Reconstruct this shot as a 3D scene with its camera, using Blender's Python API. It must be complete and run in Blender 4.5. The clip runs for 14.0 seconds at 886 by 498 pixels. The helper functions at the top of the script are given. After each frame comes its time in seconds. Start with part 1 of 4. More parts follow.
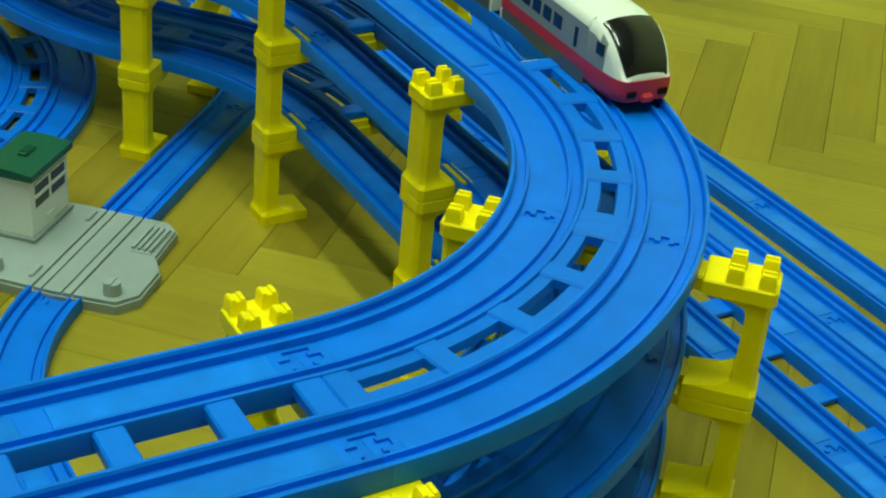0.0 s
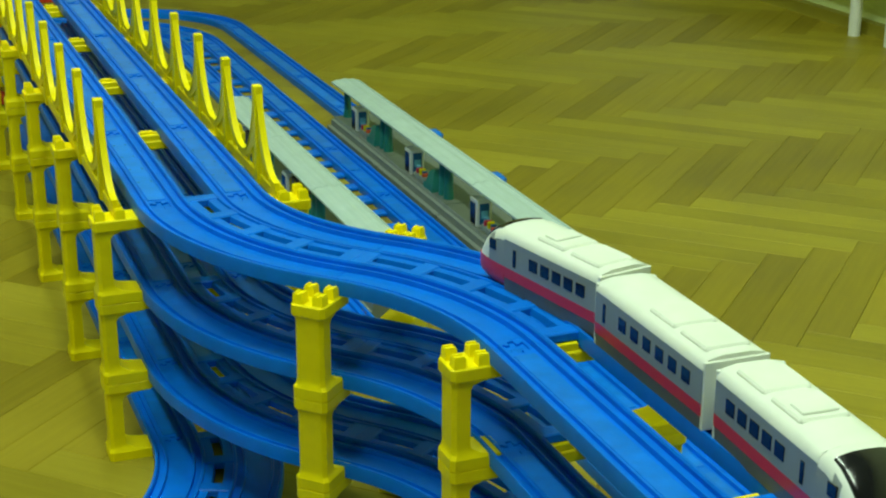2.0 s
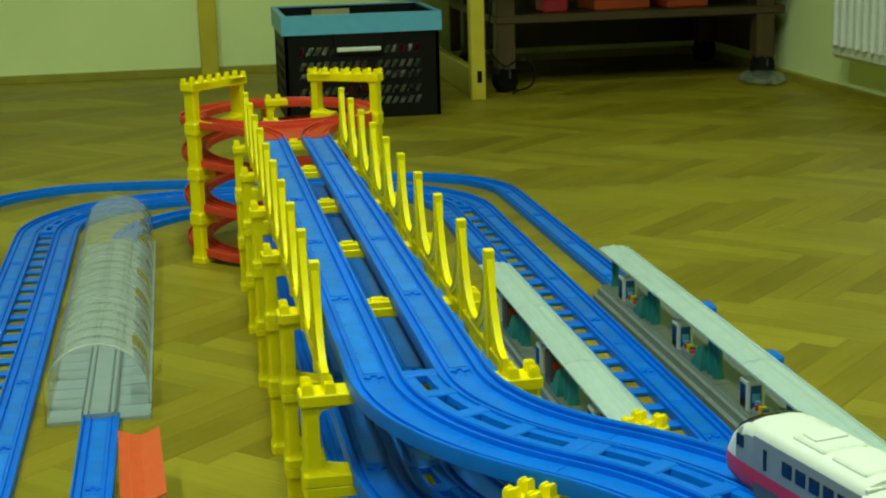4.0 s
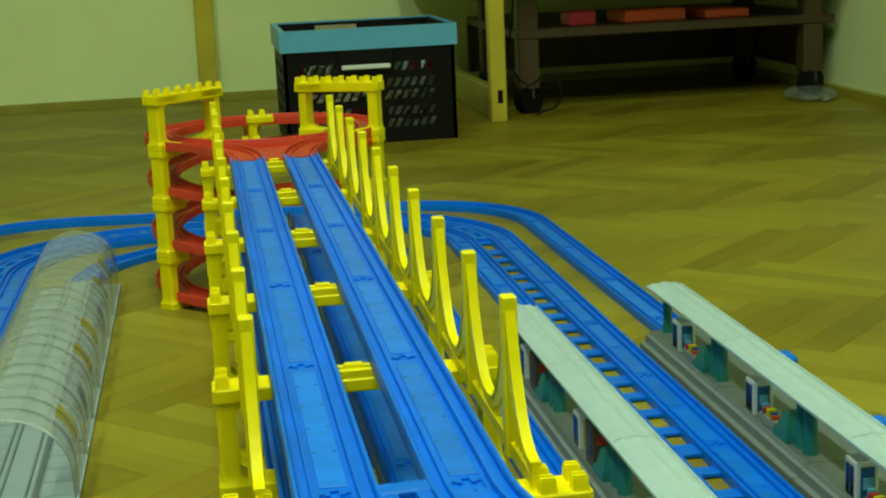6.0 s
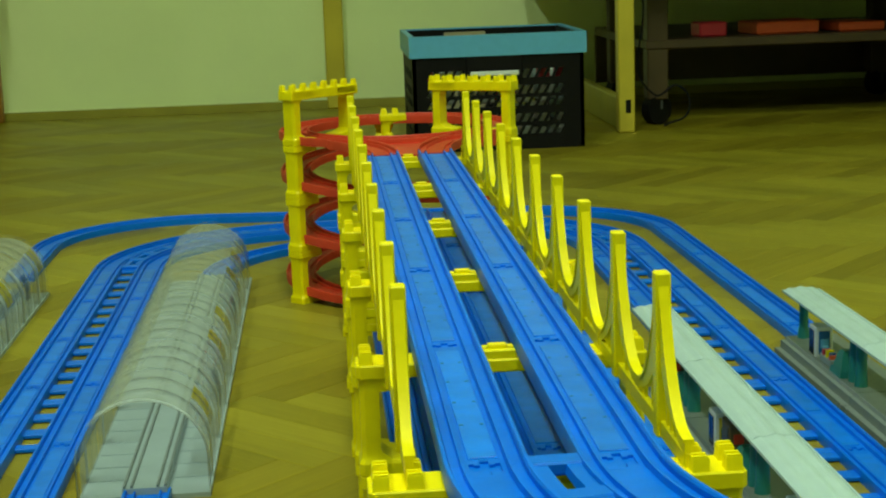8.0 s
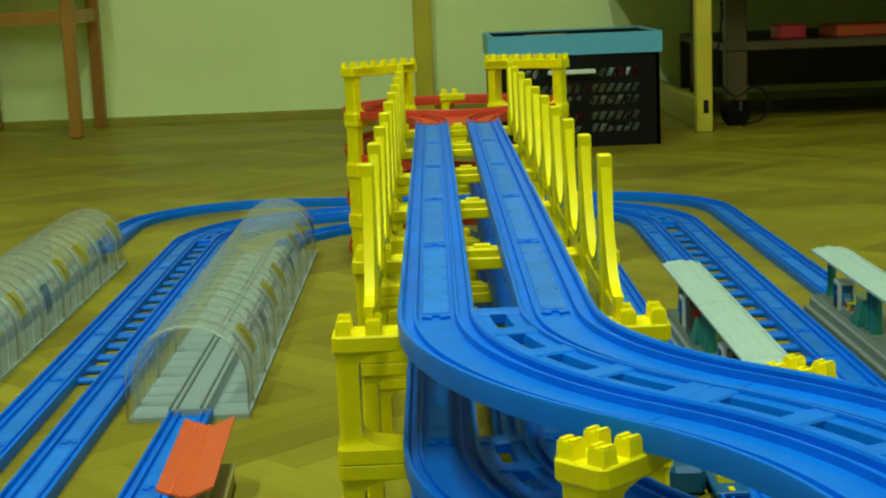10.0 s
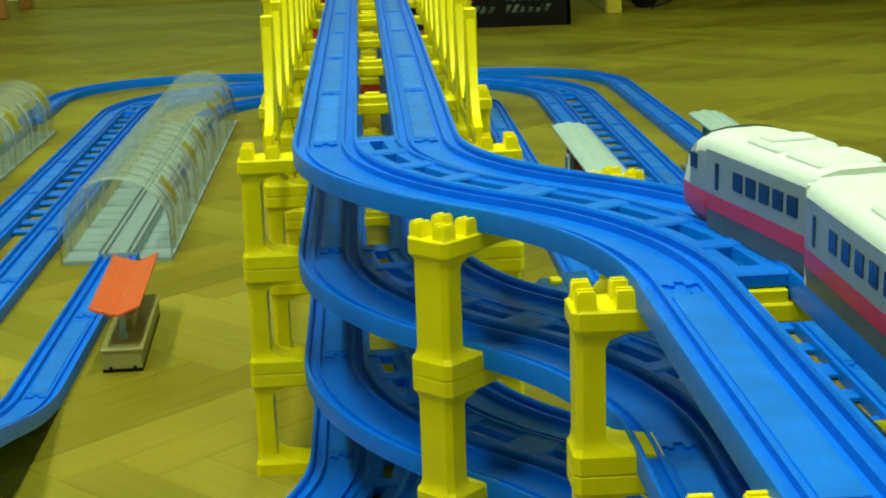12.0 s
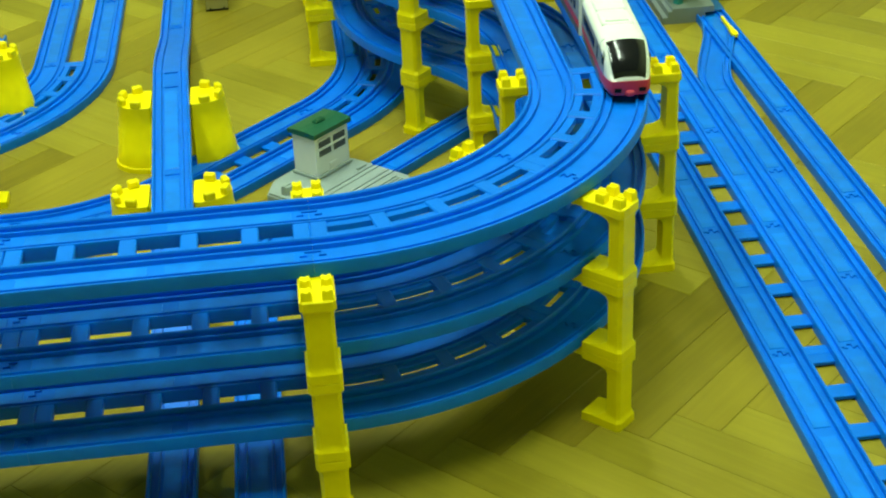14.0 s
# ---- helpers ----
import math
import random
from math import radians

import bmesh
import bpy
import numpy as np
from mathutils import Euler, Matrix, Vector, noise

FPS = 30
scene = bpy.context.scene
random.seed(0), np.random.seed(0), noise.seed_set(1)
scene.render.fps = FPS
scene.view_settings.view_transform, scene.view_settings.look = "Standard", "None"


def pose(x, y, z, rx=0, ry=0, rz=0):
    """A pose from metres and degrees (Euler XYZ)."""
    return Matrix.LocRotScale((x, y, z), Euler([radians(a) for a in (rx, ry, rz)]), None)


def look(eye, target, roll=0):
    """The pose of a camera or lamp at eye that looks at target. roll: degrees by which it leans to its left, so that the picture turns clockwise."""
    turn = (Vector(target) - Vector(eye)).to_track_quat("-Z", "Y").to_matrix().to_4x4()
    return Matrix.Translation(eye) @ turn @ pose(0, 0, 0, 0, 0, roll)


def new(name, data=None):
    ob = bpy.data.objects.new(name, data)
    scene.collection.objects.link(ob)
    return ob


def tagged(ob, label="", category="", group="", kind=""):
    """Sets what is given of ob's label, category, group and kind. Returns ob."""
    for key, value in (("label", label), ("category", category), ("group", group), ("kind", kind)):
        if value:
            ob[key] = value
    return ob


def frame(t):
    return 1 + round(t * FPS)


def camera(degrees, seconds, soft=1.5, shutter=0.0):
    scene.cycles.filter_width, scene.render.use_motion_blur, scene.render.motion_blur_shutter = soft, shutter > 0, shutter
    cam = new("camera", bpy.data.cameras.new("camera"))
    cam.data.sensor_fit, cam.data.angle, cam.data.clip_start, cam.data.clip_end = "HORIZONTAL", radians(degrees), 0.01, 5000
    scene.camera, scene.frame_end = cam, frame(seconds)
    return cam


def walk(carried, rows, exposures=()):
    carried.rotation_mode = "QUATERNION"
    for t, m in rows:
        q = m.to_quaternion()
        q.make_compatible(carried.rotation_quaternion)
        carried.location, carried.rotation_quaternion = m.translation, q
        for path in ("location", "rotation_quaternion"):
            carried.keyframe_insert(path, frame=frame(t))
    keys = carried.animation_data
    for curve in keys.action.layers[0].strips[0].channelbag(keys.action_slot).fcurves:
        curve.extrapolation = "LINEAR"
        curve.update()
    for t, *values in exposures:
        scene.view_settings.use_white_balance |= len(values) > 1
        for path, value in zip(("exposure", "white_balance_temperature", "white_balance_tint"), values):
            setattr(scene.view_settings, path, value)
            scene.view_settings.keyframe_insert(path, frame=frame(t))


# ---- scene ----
# ---- camera and its walk ----
cam = camera(32.0, 14.0, soft=2.1)
PATH = [
    (0, (-0.2943, -1.2266, 0.5595), (0.3900, -0.1327, -0.2053), 5.70),
    (0.5, (-0.2727, -1.2115, 0.5832), (0.4301, -0.0897, -0.1222), 3.79),
    (1, (-0.2561, -1.1816, 0.5897), (0.3916, 0.0236, -0.0252), 3.72),
    (1.5, (-0.2470, -1.1520, 0.5785), (0.3236, 0.1167, 0.0173), 1.49),
    (2, (-0.1988, -1.1133, 0.5623), (0.3082, 0.2066, 0.0613), 0.16),
    (2.5, (-0.1878, -1.0877, 0.5625), (0.2666, 0.2619, 0.0912), 0.84),
    (3, (-0.1699, -1.0840, 0.5765), (0.1691, 0.3146, 0.1536), -0.27),
    (3.5, (-0.1460, -1.0664, 0.5573), (0.1177, 0.3624, 0.1848), -0.63),
    (6, (-0.0464, -0.6521, 0.4507), (0.1751, 0.7993, 0.1434), -2.55),
    (6.5, (-0.0470, -0.6469, 0.4484), (0.1697, 0.8054, 0.1424), -2.45),
    (7, (-0.0642, -0.6475, 0.4483), (0.1233, 0.8109, 0.1515), -2.75),
    (7.5, (-0.0705, -0.6443, 0.4412), (0.0765, 0.8195, 0.1482), -2.27),
    (10, (0.0032, -0.7539, 0.3687), (0.0063, 0.7242, 0.1135), -2.30),
    (10.5, (0.0121, -0.7935, 0.3562), (-0.0024, 0.6764, 0.0573), -1.97),
    (11, (0.0217, -0.8178, 0.3561), (0.0499, 0.6459, 0.0294), -2.22),
    (11.5, (0.0275, -0.8305, 0.3532), (0.0783, 0.6285, 0.0086), -2.52),
    (12, (0.0262, -0.9059, 0.3621), (0.0928, 0.5484, 0.0010), -1.95),
    (12.5, (0.0022, -1.1363, 0.4114), (0.1853, 0.2996, 0.0183), -0.40),
    (13, (-0.0767, -1.4329, 0.5264), (0.1720, -0.0422, 0.0226), 1.64),
    (13.5, (-0.0604, -1.7783, 0.6840), (0.1346, -0.4225, 0.0725), -1.68),
    (14, (-0.0702, -1.7623, 0.7311), (0.0546, -0.4646, -0.0108), -2.81),
]
walk(cam, [(t, look(eye, target, roll)) for t, eye, target, roll in PATH],
     exposures=[(0, -0.46), (1.5, -0.44), (3.5, -0.41), (7.5, -0.42), (10.5, -0.38), (11.5, -0.25), (12.6, -0.02), (14, 0.02)])

# ---- world and lights ----
world = bpy.data.worlds.new("world")
scene.world = world
world.use_nodes = True
world.node_tree.nodes["Background"].inputs[0].default_value = (0.9, 0.95, 0.85, 1)
world.node_tree.nodes["Background"].inputs[1].default_value = 0.001
LAMP_W = 31.0

# ---- layout, in metres ----
L = 0.214            # one straight track
RI, RO = 0.2135, 0.2735   # inner and outer curve
LEVEL = 0.066        # one pier block
TOP = 3 * LEVEL
RED_X, RED_Y, RED_R = 0.03, 1.325, 0.131


# ---- materials ----
def node_mat(name, color, rough=0.4, metal=0.0, var=0.08, scale=60.0, bump=0.0, bscale=400.0, spec=0.5, coat=0.0):
    m = bpy.data.materials.new(name)
    m.use_nodes = True
    nt = m.node_tree
    b = nt.nodes["Principled BSDF"]
    b.inputs["Roughness"].default_value = rough
    b.inputs["Metallic"].default_value = metal
    b.inputs["Specular IOR Level"].default_value = spec
    b.inputs["Coat Weight"].default_value = coat
    tc = nt.nodes.new("ShaderNodeTexCoord")
    n1 = nt.nodes.new("ShaderNodeTexNoise")
    n1.inputs["Scale"].default_value = scale
    n1.inputs["Detail"].default_value = 6
    nt.links.new(tc.outputs["Object"], n1.inputs["Vector"])
    info = nt.nodes.new("ShaderNodeObjectInfo")
    add = nt.nodes.new("ShaderNodeMath")
    add.operation = "MULTIPLY_ADD"
    nt.links.new(info.outputs["Random"], add.inputs[0])
    add.inputs[1].default_value = 0.35
    nt.links.new(n1.outputs["Fac"], add.inputs[2])
    ramp = nt.nodes.new("ShaderNodeValToRGB")
    c = color
    ramp.color_ramp.elements[0].position = 0.3
    ramp.color_ramp.elements[1].position = 1.0
    ramp.color_ramp.elements[0].color = (c[0] * (1 - var), c[1] * (1 - var), c[2] * (1 - var), 1)
    ramp.color_ramp.elements[1].color = (min(1, c[0] * (1 + var)), min(1, c[1] * (1 + var)), min(1, c[2] * (1 + var)), 1)
    nt.links.new(add.outputs[0], ramp.inputs[0])
    nt.links.new(ramp.outputs[0], b.inputs["Base Color"])
    n2 = nt.nodes.new("ShaderNodeTexNoise")
    n2.inputs["Scale"].default_value = scale * 4
    n2.inputs["Detail"].default_value = 4
    nt.links.new(tc.outputs["Object"], n2.inputs["Vector"])
    mr = nt.nodes.new("ShaderNodeMapRange")
    mr.inputs["To Min"].default_value = max(0.02, rough - 0.1)
    mr.inputs["To Max"].default_value = min(1, rough + 0.12)
    nt.links.new(n2.outputs["Fac"], mr.inputs[0])
    nt.links.new(mr.outputs[0], b.inputs["Roughness"])
    if bump:
        n3 = nt.nodes.new("ShaderNodeTexNoise")
        n3.inputs["Scale"].default_value = bscale
        nt.links.new(tc.outputs["Object"], n3.inputs["Vector"])
        bp = nt.nodes.new("ShaderNodeBump")
        bp.inputs["Strength"].default_value = bump
        bp.inputs["Distance"].default_value = 0.001
        nt.links.new(n3.outputs["Fac"], bp.inputs["Height"])
        nt.links.new(bp.outputs[0], b.inputs["Normal"])
    return m


M = {}
M["blue"] = node_mat("blue_plastic", (0.0, 0.158, 0.76), 0.38, var=0.12, bump=0.05, spec=0.19)
M["blueworn"] = node_mat("worn_blue_plastic", (0.002, 0.178, 0.76), 0.33, var=0.22, scale=70, bump=0.08, spec=0.26)
M["yellow"] = node_mat("yellow_plastic", (0.88, 0.71, 0.0), 0.42, var=0.08, bump=0.05, spec=0.15)
M["red"] = node_mat("red_plastic", (0.60, 0.05, 0.02), 0.42, var=0.1, bump=0.05, spec=0.3)
M["white"] = node_mat("white_plastic", (0.78, 0.80, 0.76), 0.4, var=0.04, bump=0.05)
M["grey"] = node_mat("grey_plastic", (0.19, 0.22, 0.205), 0.45, var=0.08, bump=0.05)
M["lightgrey"] = node_mat("pale_grey_plastic", (0.44, 0.56, 0.56), 0.5, var=0.06, bump=0.05)
M["bluegrey"] = node_mat("blue_grey_plastic", (0.30, 0.36, 0.35), 0.5, var=0.08, bump=0.05)
M["carside"] = node_mat("silver_grey_paint", (0.245, 0.275, 0.30), 0.35, var=0.05)
M["carred"] = node_mat("crimson_paint", (0.62, 0.030, 0.060), 0.35, var=0.05)
M["skirting"] = node_mat("grey_skirt_plastic", (0.11, 0.12, 0.125), 0.45, var=0.08)
M["brownbox"] = node_mat("brown_printed_card", (0.10, 0.065, 0.02), 0.5, var=0.15)
M["beige"] = node_mat("beige_card", (0.42, 0.35, 0.20), 0.6, var=0.08)
M["dark"] = node_mat("dark_grey_plastic", (0.06, 0.065, 0.065), 0.5, var=0.1)
M["window"] = node_mat("black_glazing", (0.008, 0.008, 0.010), 0.12, var=0.1)
M["black"] = node_mat("black_plastic", (0.008, 0.007, 0.007), 0.5, var=0.15, spec=0.12)
M["sky"] = node_mat("pale_blue_plastic", (0.12, 0.42, 0.70), 0.4, var=0.06)
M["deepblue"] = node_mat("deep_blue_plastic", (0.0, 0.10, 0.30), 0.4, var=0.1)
M["teal"] = node_mat("teal_plastic", (0.02, 0.22, 0.19), 0.4, var=0.1)
M["green"] = node_mat("green_plastic", (0.01, 0.10, 0.05), 0.35, var=0.1)
M["orange"] = node_mat("orange_red_plastic", (0.72, 0.10, 0.03), 0.4, var=0.08)
M["tan"] = node_mat("tan_plastic", (0.40, 0.35, 0.11), 0.45, var=0.08)
M["wall"] = node_mat("pale_green_wall_paint", (0.84, 0.94, 0.47), 0.8, var=0.08, scale=3.0, bump=0.3, bscale=60)
# dark grey so that the unseen ceiling bounces little light
M["ceiling"] = node_mat("grey_ceiling_paint", (0.22, 0.23, 0.20), 0.9, var=0.04, scale=3.0)
M["darkwood"] = node_mat("dark_wood", (0.07, 0.04, 0.015), 0.5, var=0.3, scale=12.0)
M["chairwood"] = node_mat("orange_brown_wood", (0.40, 0.17, 0.03), 0.4, var=0.25, scale=12.0)
M["paleyellow"] = node_mat("yellow_varnished_wood", (0.62, 0.48, 0.04), 0.4, var=0.15, scale=12.0)
M["skirt"] = node_mat("yellow_skirting_wood", (0.34, 0.29, 0.03), 0.5, var=0.15, scale=12.0)


def glass_mat(name, color, alpha, rough=0.12):
    m = bpy.data.materials.new(name)
    m.use_nodes = True
    nt = m.node_tree
    b = nt.nodes["Principled BSDF"]
    b.inputs["Base Color"].default_value = (*color, 1)
    b.inputs["Roughness"].default_value = rough
    b.inputs["IOR"].default_value = 1.3
    b.inputs["Alpha"].default_value = alpha
    return m


M["clear"] = glass_mat("clear_plastic", (0.40, 0.44, 0.39), 0.58, 0.10)
M["clearrib"] = glass_mat("thick_clear_plastic", (0.34, 0.38, 0.36), 0.70)
M["clearrim"] = glass_mat("rim_clear_plastic", (0.74, 0.80, 0.80), 0.85)
M["clearbag"] = glass_mat("thin_clear_film", (0.45, 0.50, 0.42), 0.35)
M["clearblue"] = glass_mat("blue_print", (0.12, 0.24, 0.50), 0.55)
M["clearyellow"] = glass_mat("yellow_print", (0.70, 0.58, 0.02), 0.65)
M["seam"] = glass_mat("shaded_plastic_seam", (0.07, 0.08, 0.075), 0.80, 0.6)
M["bedwhite"] = node_mat("blue_white_plastic", (0.34, 0.41, 0.42), 0.35, var=0.05, bump=0.05)


def parquet_mat(name, dark, light):
    """Oak: a tone for each plank, grain along it, and worn varnish."""
    m = bpy.data.materials.new(name)
    m.use_nodes = True
    nt = m.node_tree
    b = nt.nodes["Principled BSDF"]
    b.inputs["Specular IOR Level"].default_value = 0.28

    def node(kind, **values):
        n = nt.nodes.new(kind)
        for key, value in values.items():
            n.inputs[key].default_value = value
        return n

    def math_node(op, a, c):
        n = nt.nodes.new("ShaderNodeMath")
        n.operation = op
        for k, v in enumerate((a, c)):
            if isinstance(v, (int, float)):
                n.inputs[k].default_value = v
            else:
                nt.links.new(v, n.inputs[k])
        return n.outputs[0]

    tc = node("ShaderNodeTexCoord")
    info = node("ShaderNodeObjectInfo")
    geo = node("ShaderNodeNewGeometry")
    tone = math_node("FRACT", math_node("ADD", info.outputs["Random"], geo.outputs["Random Per Island"]), 0)
    stretch = node("ShaderNodeMapping", Scale=(4, 85, 20))
    nt.links.new(tc.outputs["Object"], stretch.inputs["Vector"])
    grain = node("ShaderNodeTexNoise", Scale=1.5, Detail=8.0)
    nt.links.new(stretch.outputs[0], grain.inputs["Vector"])
    blotch = node("ShaderNodeTexNoise", Scale=7.0, Detail=5.0)
    nt.links.new(geo.outputs["Position"], blotch.inputs["Vector"])
    wide = node("ShaderNodeTexNoise", Scale=1.7, Detail=2.0)
    nt.links.new(geo.outputs["Position"], wide.inputs["Vector"])
    stains = math_node("ADD", math_node("MULTIPLY", blotch.outputs["Fac"], 0.42), math_node("MULTIPLY", wide.outputs["Fac"], 0.45))
    mixed = math_node("ADD", math_node("MULTIPLY", tone, 0.27), math_node("ADD", math_node("MULTIPLY", grain.outputs["Fac"], 0.38), stains))
    mixed = math_node("SUBTRACT", mixed, 0.215)
    ramp = node("ShaderNodeValToRGB")
    ramp.color_ramp.elements[0].position, ramp.color_ramp.elements[1].position = 0.15, 0.85
    ramp.color_ramp.elements[0].color = (*dark, 1)
    ramp.color_ramp.elements[1].color = (*light, 1)
    nt.links.new(mixed, ramp.inputs[0])
    nt.links.new(ramp.outputs[0], b.inputs["Base Color"])
    rough = node("ShaderNodeMapRange")
    rough.inputs["To Min"].default_value, rough.inputs["To Max"].default_value = 0.32, 0.58
    nt.links.new(blotch.outputs["Fac"], rough.inputs[0])
    nt.links.new(rough.outputs[0], b.inputs["Roughness"])
    bump = node("ShaderNodeBump", Strength=0.35, Distance=0.0006)
    nt.links.new(grain.outputs["Fac"], bump.inputs["Height"])
    nt.links.new(bump.outputs[0], b.inputs["Normal"])
    return m


# one oak in two tones: sheen by plank direction painted into the colour
M["parquet"] = parquet_mat("lit_oak_parquet", (0.160, 0.122, 0.003), (0.405, 0.330, 0.024))
M["shadedoak"] = parquet_mat("shaded_oak_parquet", (0.128, 0.092, 0.002), (0.360, 0.280, 0.017))


# ---- mesh helpers ----
def finish(name, bm, mat, smooth=None):
    me = bpy.data.meshes.new(name)
    bmesh.ops.recalc_face_normals(bm, faces=bm.faces)
    bm.to_mesh(me)
    bm.free()
    for one in (mat if isinstance(mat, (list, tuple)) else [mat]):
        me.materials.append(one)
    if smooth:
        me.shade_smooth()
        me.set_sharp_from_angle(angle=radians(smooth))
    return me


def part(name, data, mat=None, parent=None, label="", m=None, smooth=None):
    """One mesh object under a thing or a part. data: a bmesh, or a mesh that is shared."""
    me = data if isinstance(data, bpy.types.Mesh) else finish(name, data, mat, smooth)
    ob = new(name, me)
    if parent is not None:
        ob.parent = parent
    if m is not None:
        ob.matrix_basis = m
    if label:
        ob["label"] = label
    return ob


def thing(name, label, category, m=None, group="", kind=""):
    ob = new(name)
    ob.empty_display_size = 0.02
    if m is not None:
        ob.matrix_basis = m
    return tagged(ob, label, category, group, kind)


def box(bm, x0, y0, z0, x1, y1, z1, bevel=0.0, mi=0):
    v = [bm.verts.new(p) for p in ((x0, y0, z0), (x1, y0, z0), (x1, y1, z0), (x0, y1, z0), (x0, y0, z1), (x1, y0, z1), (x1, y1, z1), (x0, y1, z1))]
    fs = [bm.faces.new([v[i] for i in f]) for f in ((3, 2, 1, 0), (4, 5, 6, 7), (0, 1, 5, 4), (1, 2, 6, 5), (2, 3, 7, 6), (3, 0, 4, 7))]
    for f in fs:
        f.material_index = mi
    if bevel:
        es = list({e for f in fs for e in f.edges})
        bmesh.ops.bevel(bm, geom=es, offset=bevel, segments=1, affect="EDGES", profile=0.5)
    return v


def boxed(*a, bevel=0.0):
    bm = bmesh.new()
    box(bm, *a, bevel=bevel)
    return bm


def cyl(bm, x, y, z0, z1, r0, r1=None, n=12, mi=0):
    r1 = r0 if r1 is None else r1
    a = [bm.verts.new((x + r0 * math.cos(2 * math.pi * i / n), y + r0 * math.sin(2 * math.pi * i / n), z0)) for i in range(n)]
    b = [bm.verts.new((x + r1 * math.cos(2 * math.pi * i / n), y + r1 * math.sin(2 * math.pi * i / n), z1)) for i in range(n)]
    fs = [bm.faces.new((a[i], a[(i + 1) % n], b[(i + 1) % n], b[i])) for i in range(n)]
    fs += [bm.faces.new(a[::-1]), bm.faces.new(b)]
    for f in fs:
        f.material_index = mi


def prism(bm, pts, axis, a, b, mi=0):
    """A closed outline of (u, w) drawn out from a to b along an axis: x (u is y), y (u is x) or z."""
    def at(u, w, s):
        return {"x": (s, u, w), "y": (u, s, w), "z": (u, w, s)}[axis]
    p = [bm.verts.new(at(u, w, a)) for u, w in pts]
    q = [bm.verts.new(at(u, w, b)) for u, w in pts]
    n = len(pts)
    fs = [bm.faces.new((p[i], p[(i + 1) % n], q[(i + 1) % n], q[i])) for i in range(n)]
    fs += [bm.faces.new(p[::-1]), bm.faces.new(q)]
    for f in fs:
        f.material_index = mi


def loft(bm, rows, mi=0):
    """Skins between rings of equal length, capped at both ends."""
    vs = [[bm.verts.new(p) for p in r] for r in rows]
    n = len(vs[0])
    for a, b in zip(vs, vs[1:]):
        for i in range(n):
            f = bm.faces.new((a[i], a[(i + 1) % n], b[(i + 1) % n], b[i]))
            f.material_index = mi
    for f in (bm.faces.new(vs[0][::-1]), bm.faces.new(vs[-1])):
        f.material_index = mi


# rail sections: raised rims, two wheel grooves and a middle that is open for the bed, or flat
OUTER = [(-0.019, 0.0), (0.019, 0.0), (0.0193, 0.0085), (0.0188, 0.0105), (0.0172, 0.0105), (0.0164, 0.0092), (0.0164, 0.0062), (0.0116, 0.0062),
         (0.0112, 0.0086), (0.0098, 0.0086)]
RAIL = OUTER + [(0.0092, 0.0039)] + [(-u, z) for u, z in ([(0.0092, 0.0039)] + OUTER[:1:-1][::1])]
FLAT_RAIL = OUTER + [(0.0092, 0.0056)] + [(-u, z) for u, z in ([(0.0092, 0.0056)] + OUTER[:1:-1][::1])]
BED = [(-0.0094, 0.0034), (0.0094, 0.0034), (0.0094, 0.0052), (-0.0094, 0.0052)]
FLANGE = [(-0.0040, 0.0045), (0.0040, 0.0045), (0.0032, 0.0088), (-0.0032, 0.0088)]


def sweep(stations, section=RAIL):
    """A section carried along stations of (x, y, z, heading), heading in radians from +y towards -x."""
    bm = bmesh.new()
    rings = []
    for x, y, z, h in stations:
        c, s = math.cos(h), math.sin(h)
        rings.append([bm.verts.new((x + u * c, y + u * s, z + w)) for u, w in section])
    n = len(section)
    for a, b in zip(rings, rings[1:]):
        for i in range(n):
            bm.faces.new((a[i], a[(i + 1) % n], b[(i + 1) % n], b[i]))
    bm.faces.new(rings[0][::-1])
    bm.faces.new(rings[-1])
    return bm


_rails = {}
NOTCH = [(-0.0094, 0.0), (-0.0072, 0.0), (-0.0072, 0.0058), (-0.0046, 0.0058), (-0.0046, 0.0040), (-0.0021, 0.0040), (-0.0021, 0.0092),
         (0.0021, 0.0092), (0.0021, 0.0040), (0.0046, 0.0040), (0.0046, 0.0058), (0.0072, 0.0058), (0.0072, 0.0), (0.0094, 0.0)]


def straight_mesh(length):
    key = round(length, 4)
    if key not in _rails:
        _rails[key] = finish("rail", sweep([(0, 0.00004, 0, 0), (0, length - 0.00004, 0, 0)]), M["blue"], 30)
    return _rails[key]


def bed_mesh(length):
    """The plate between the wheel grooves, with the socket of the coupling cut into its end."""
    key = ("bed", round(length, 4))
    if key not in _rails:
        bm = bmesh.new()
        prism(bm, NOTCH + [(0.0094, length - 0.0003), (-0.0094, length - 0.0003)], "z", 0.0034, 0.0052)
        _rails[key] = finish("bed", bm, M["blue"])
    return _rails[key]


def panel_mesh(length):
    key = ("panel", round(length, 4))
    if key not in _rails:
        _rails[key] = finish("panel", boxed(-0.0068, 0.0, 0.0048, 0.0068, length, 0.0059, bevel=0.0003), M["blueworn"])
    return _rails[key]


def arc_stations(r, a0, a1):
    n = max(4, int(math.degrees(a1 - a0) / 3))
    return [(r * math.cos(a), r * math.sin(a), 0, a) for a in (a0 + (a1 - a0) * i / n for i in range(n + 1))]


def arc_mesh(r, degrees=45.0):
    key = (round(r, 4), degrees)
    if key not in _rails:
        e = 0.00004 / r
        _rails[key] = finish("rail", sweep(arc_stations(r, e, radians(degrees) - e)), M["blue"], 30)
    return _rails[key]


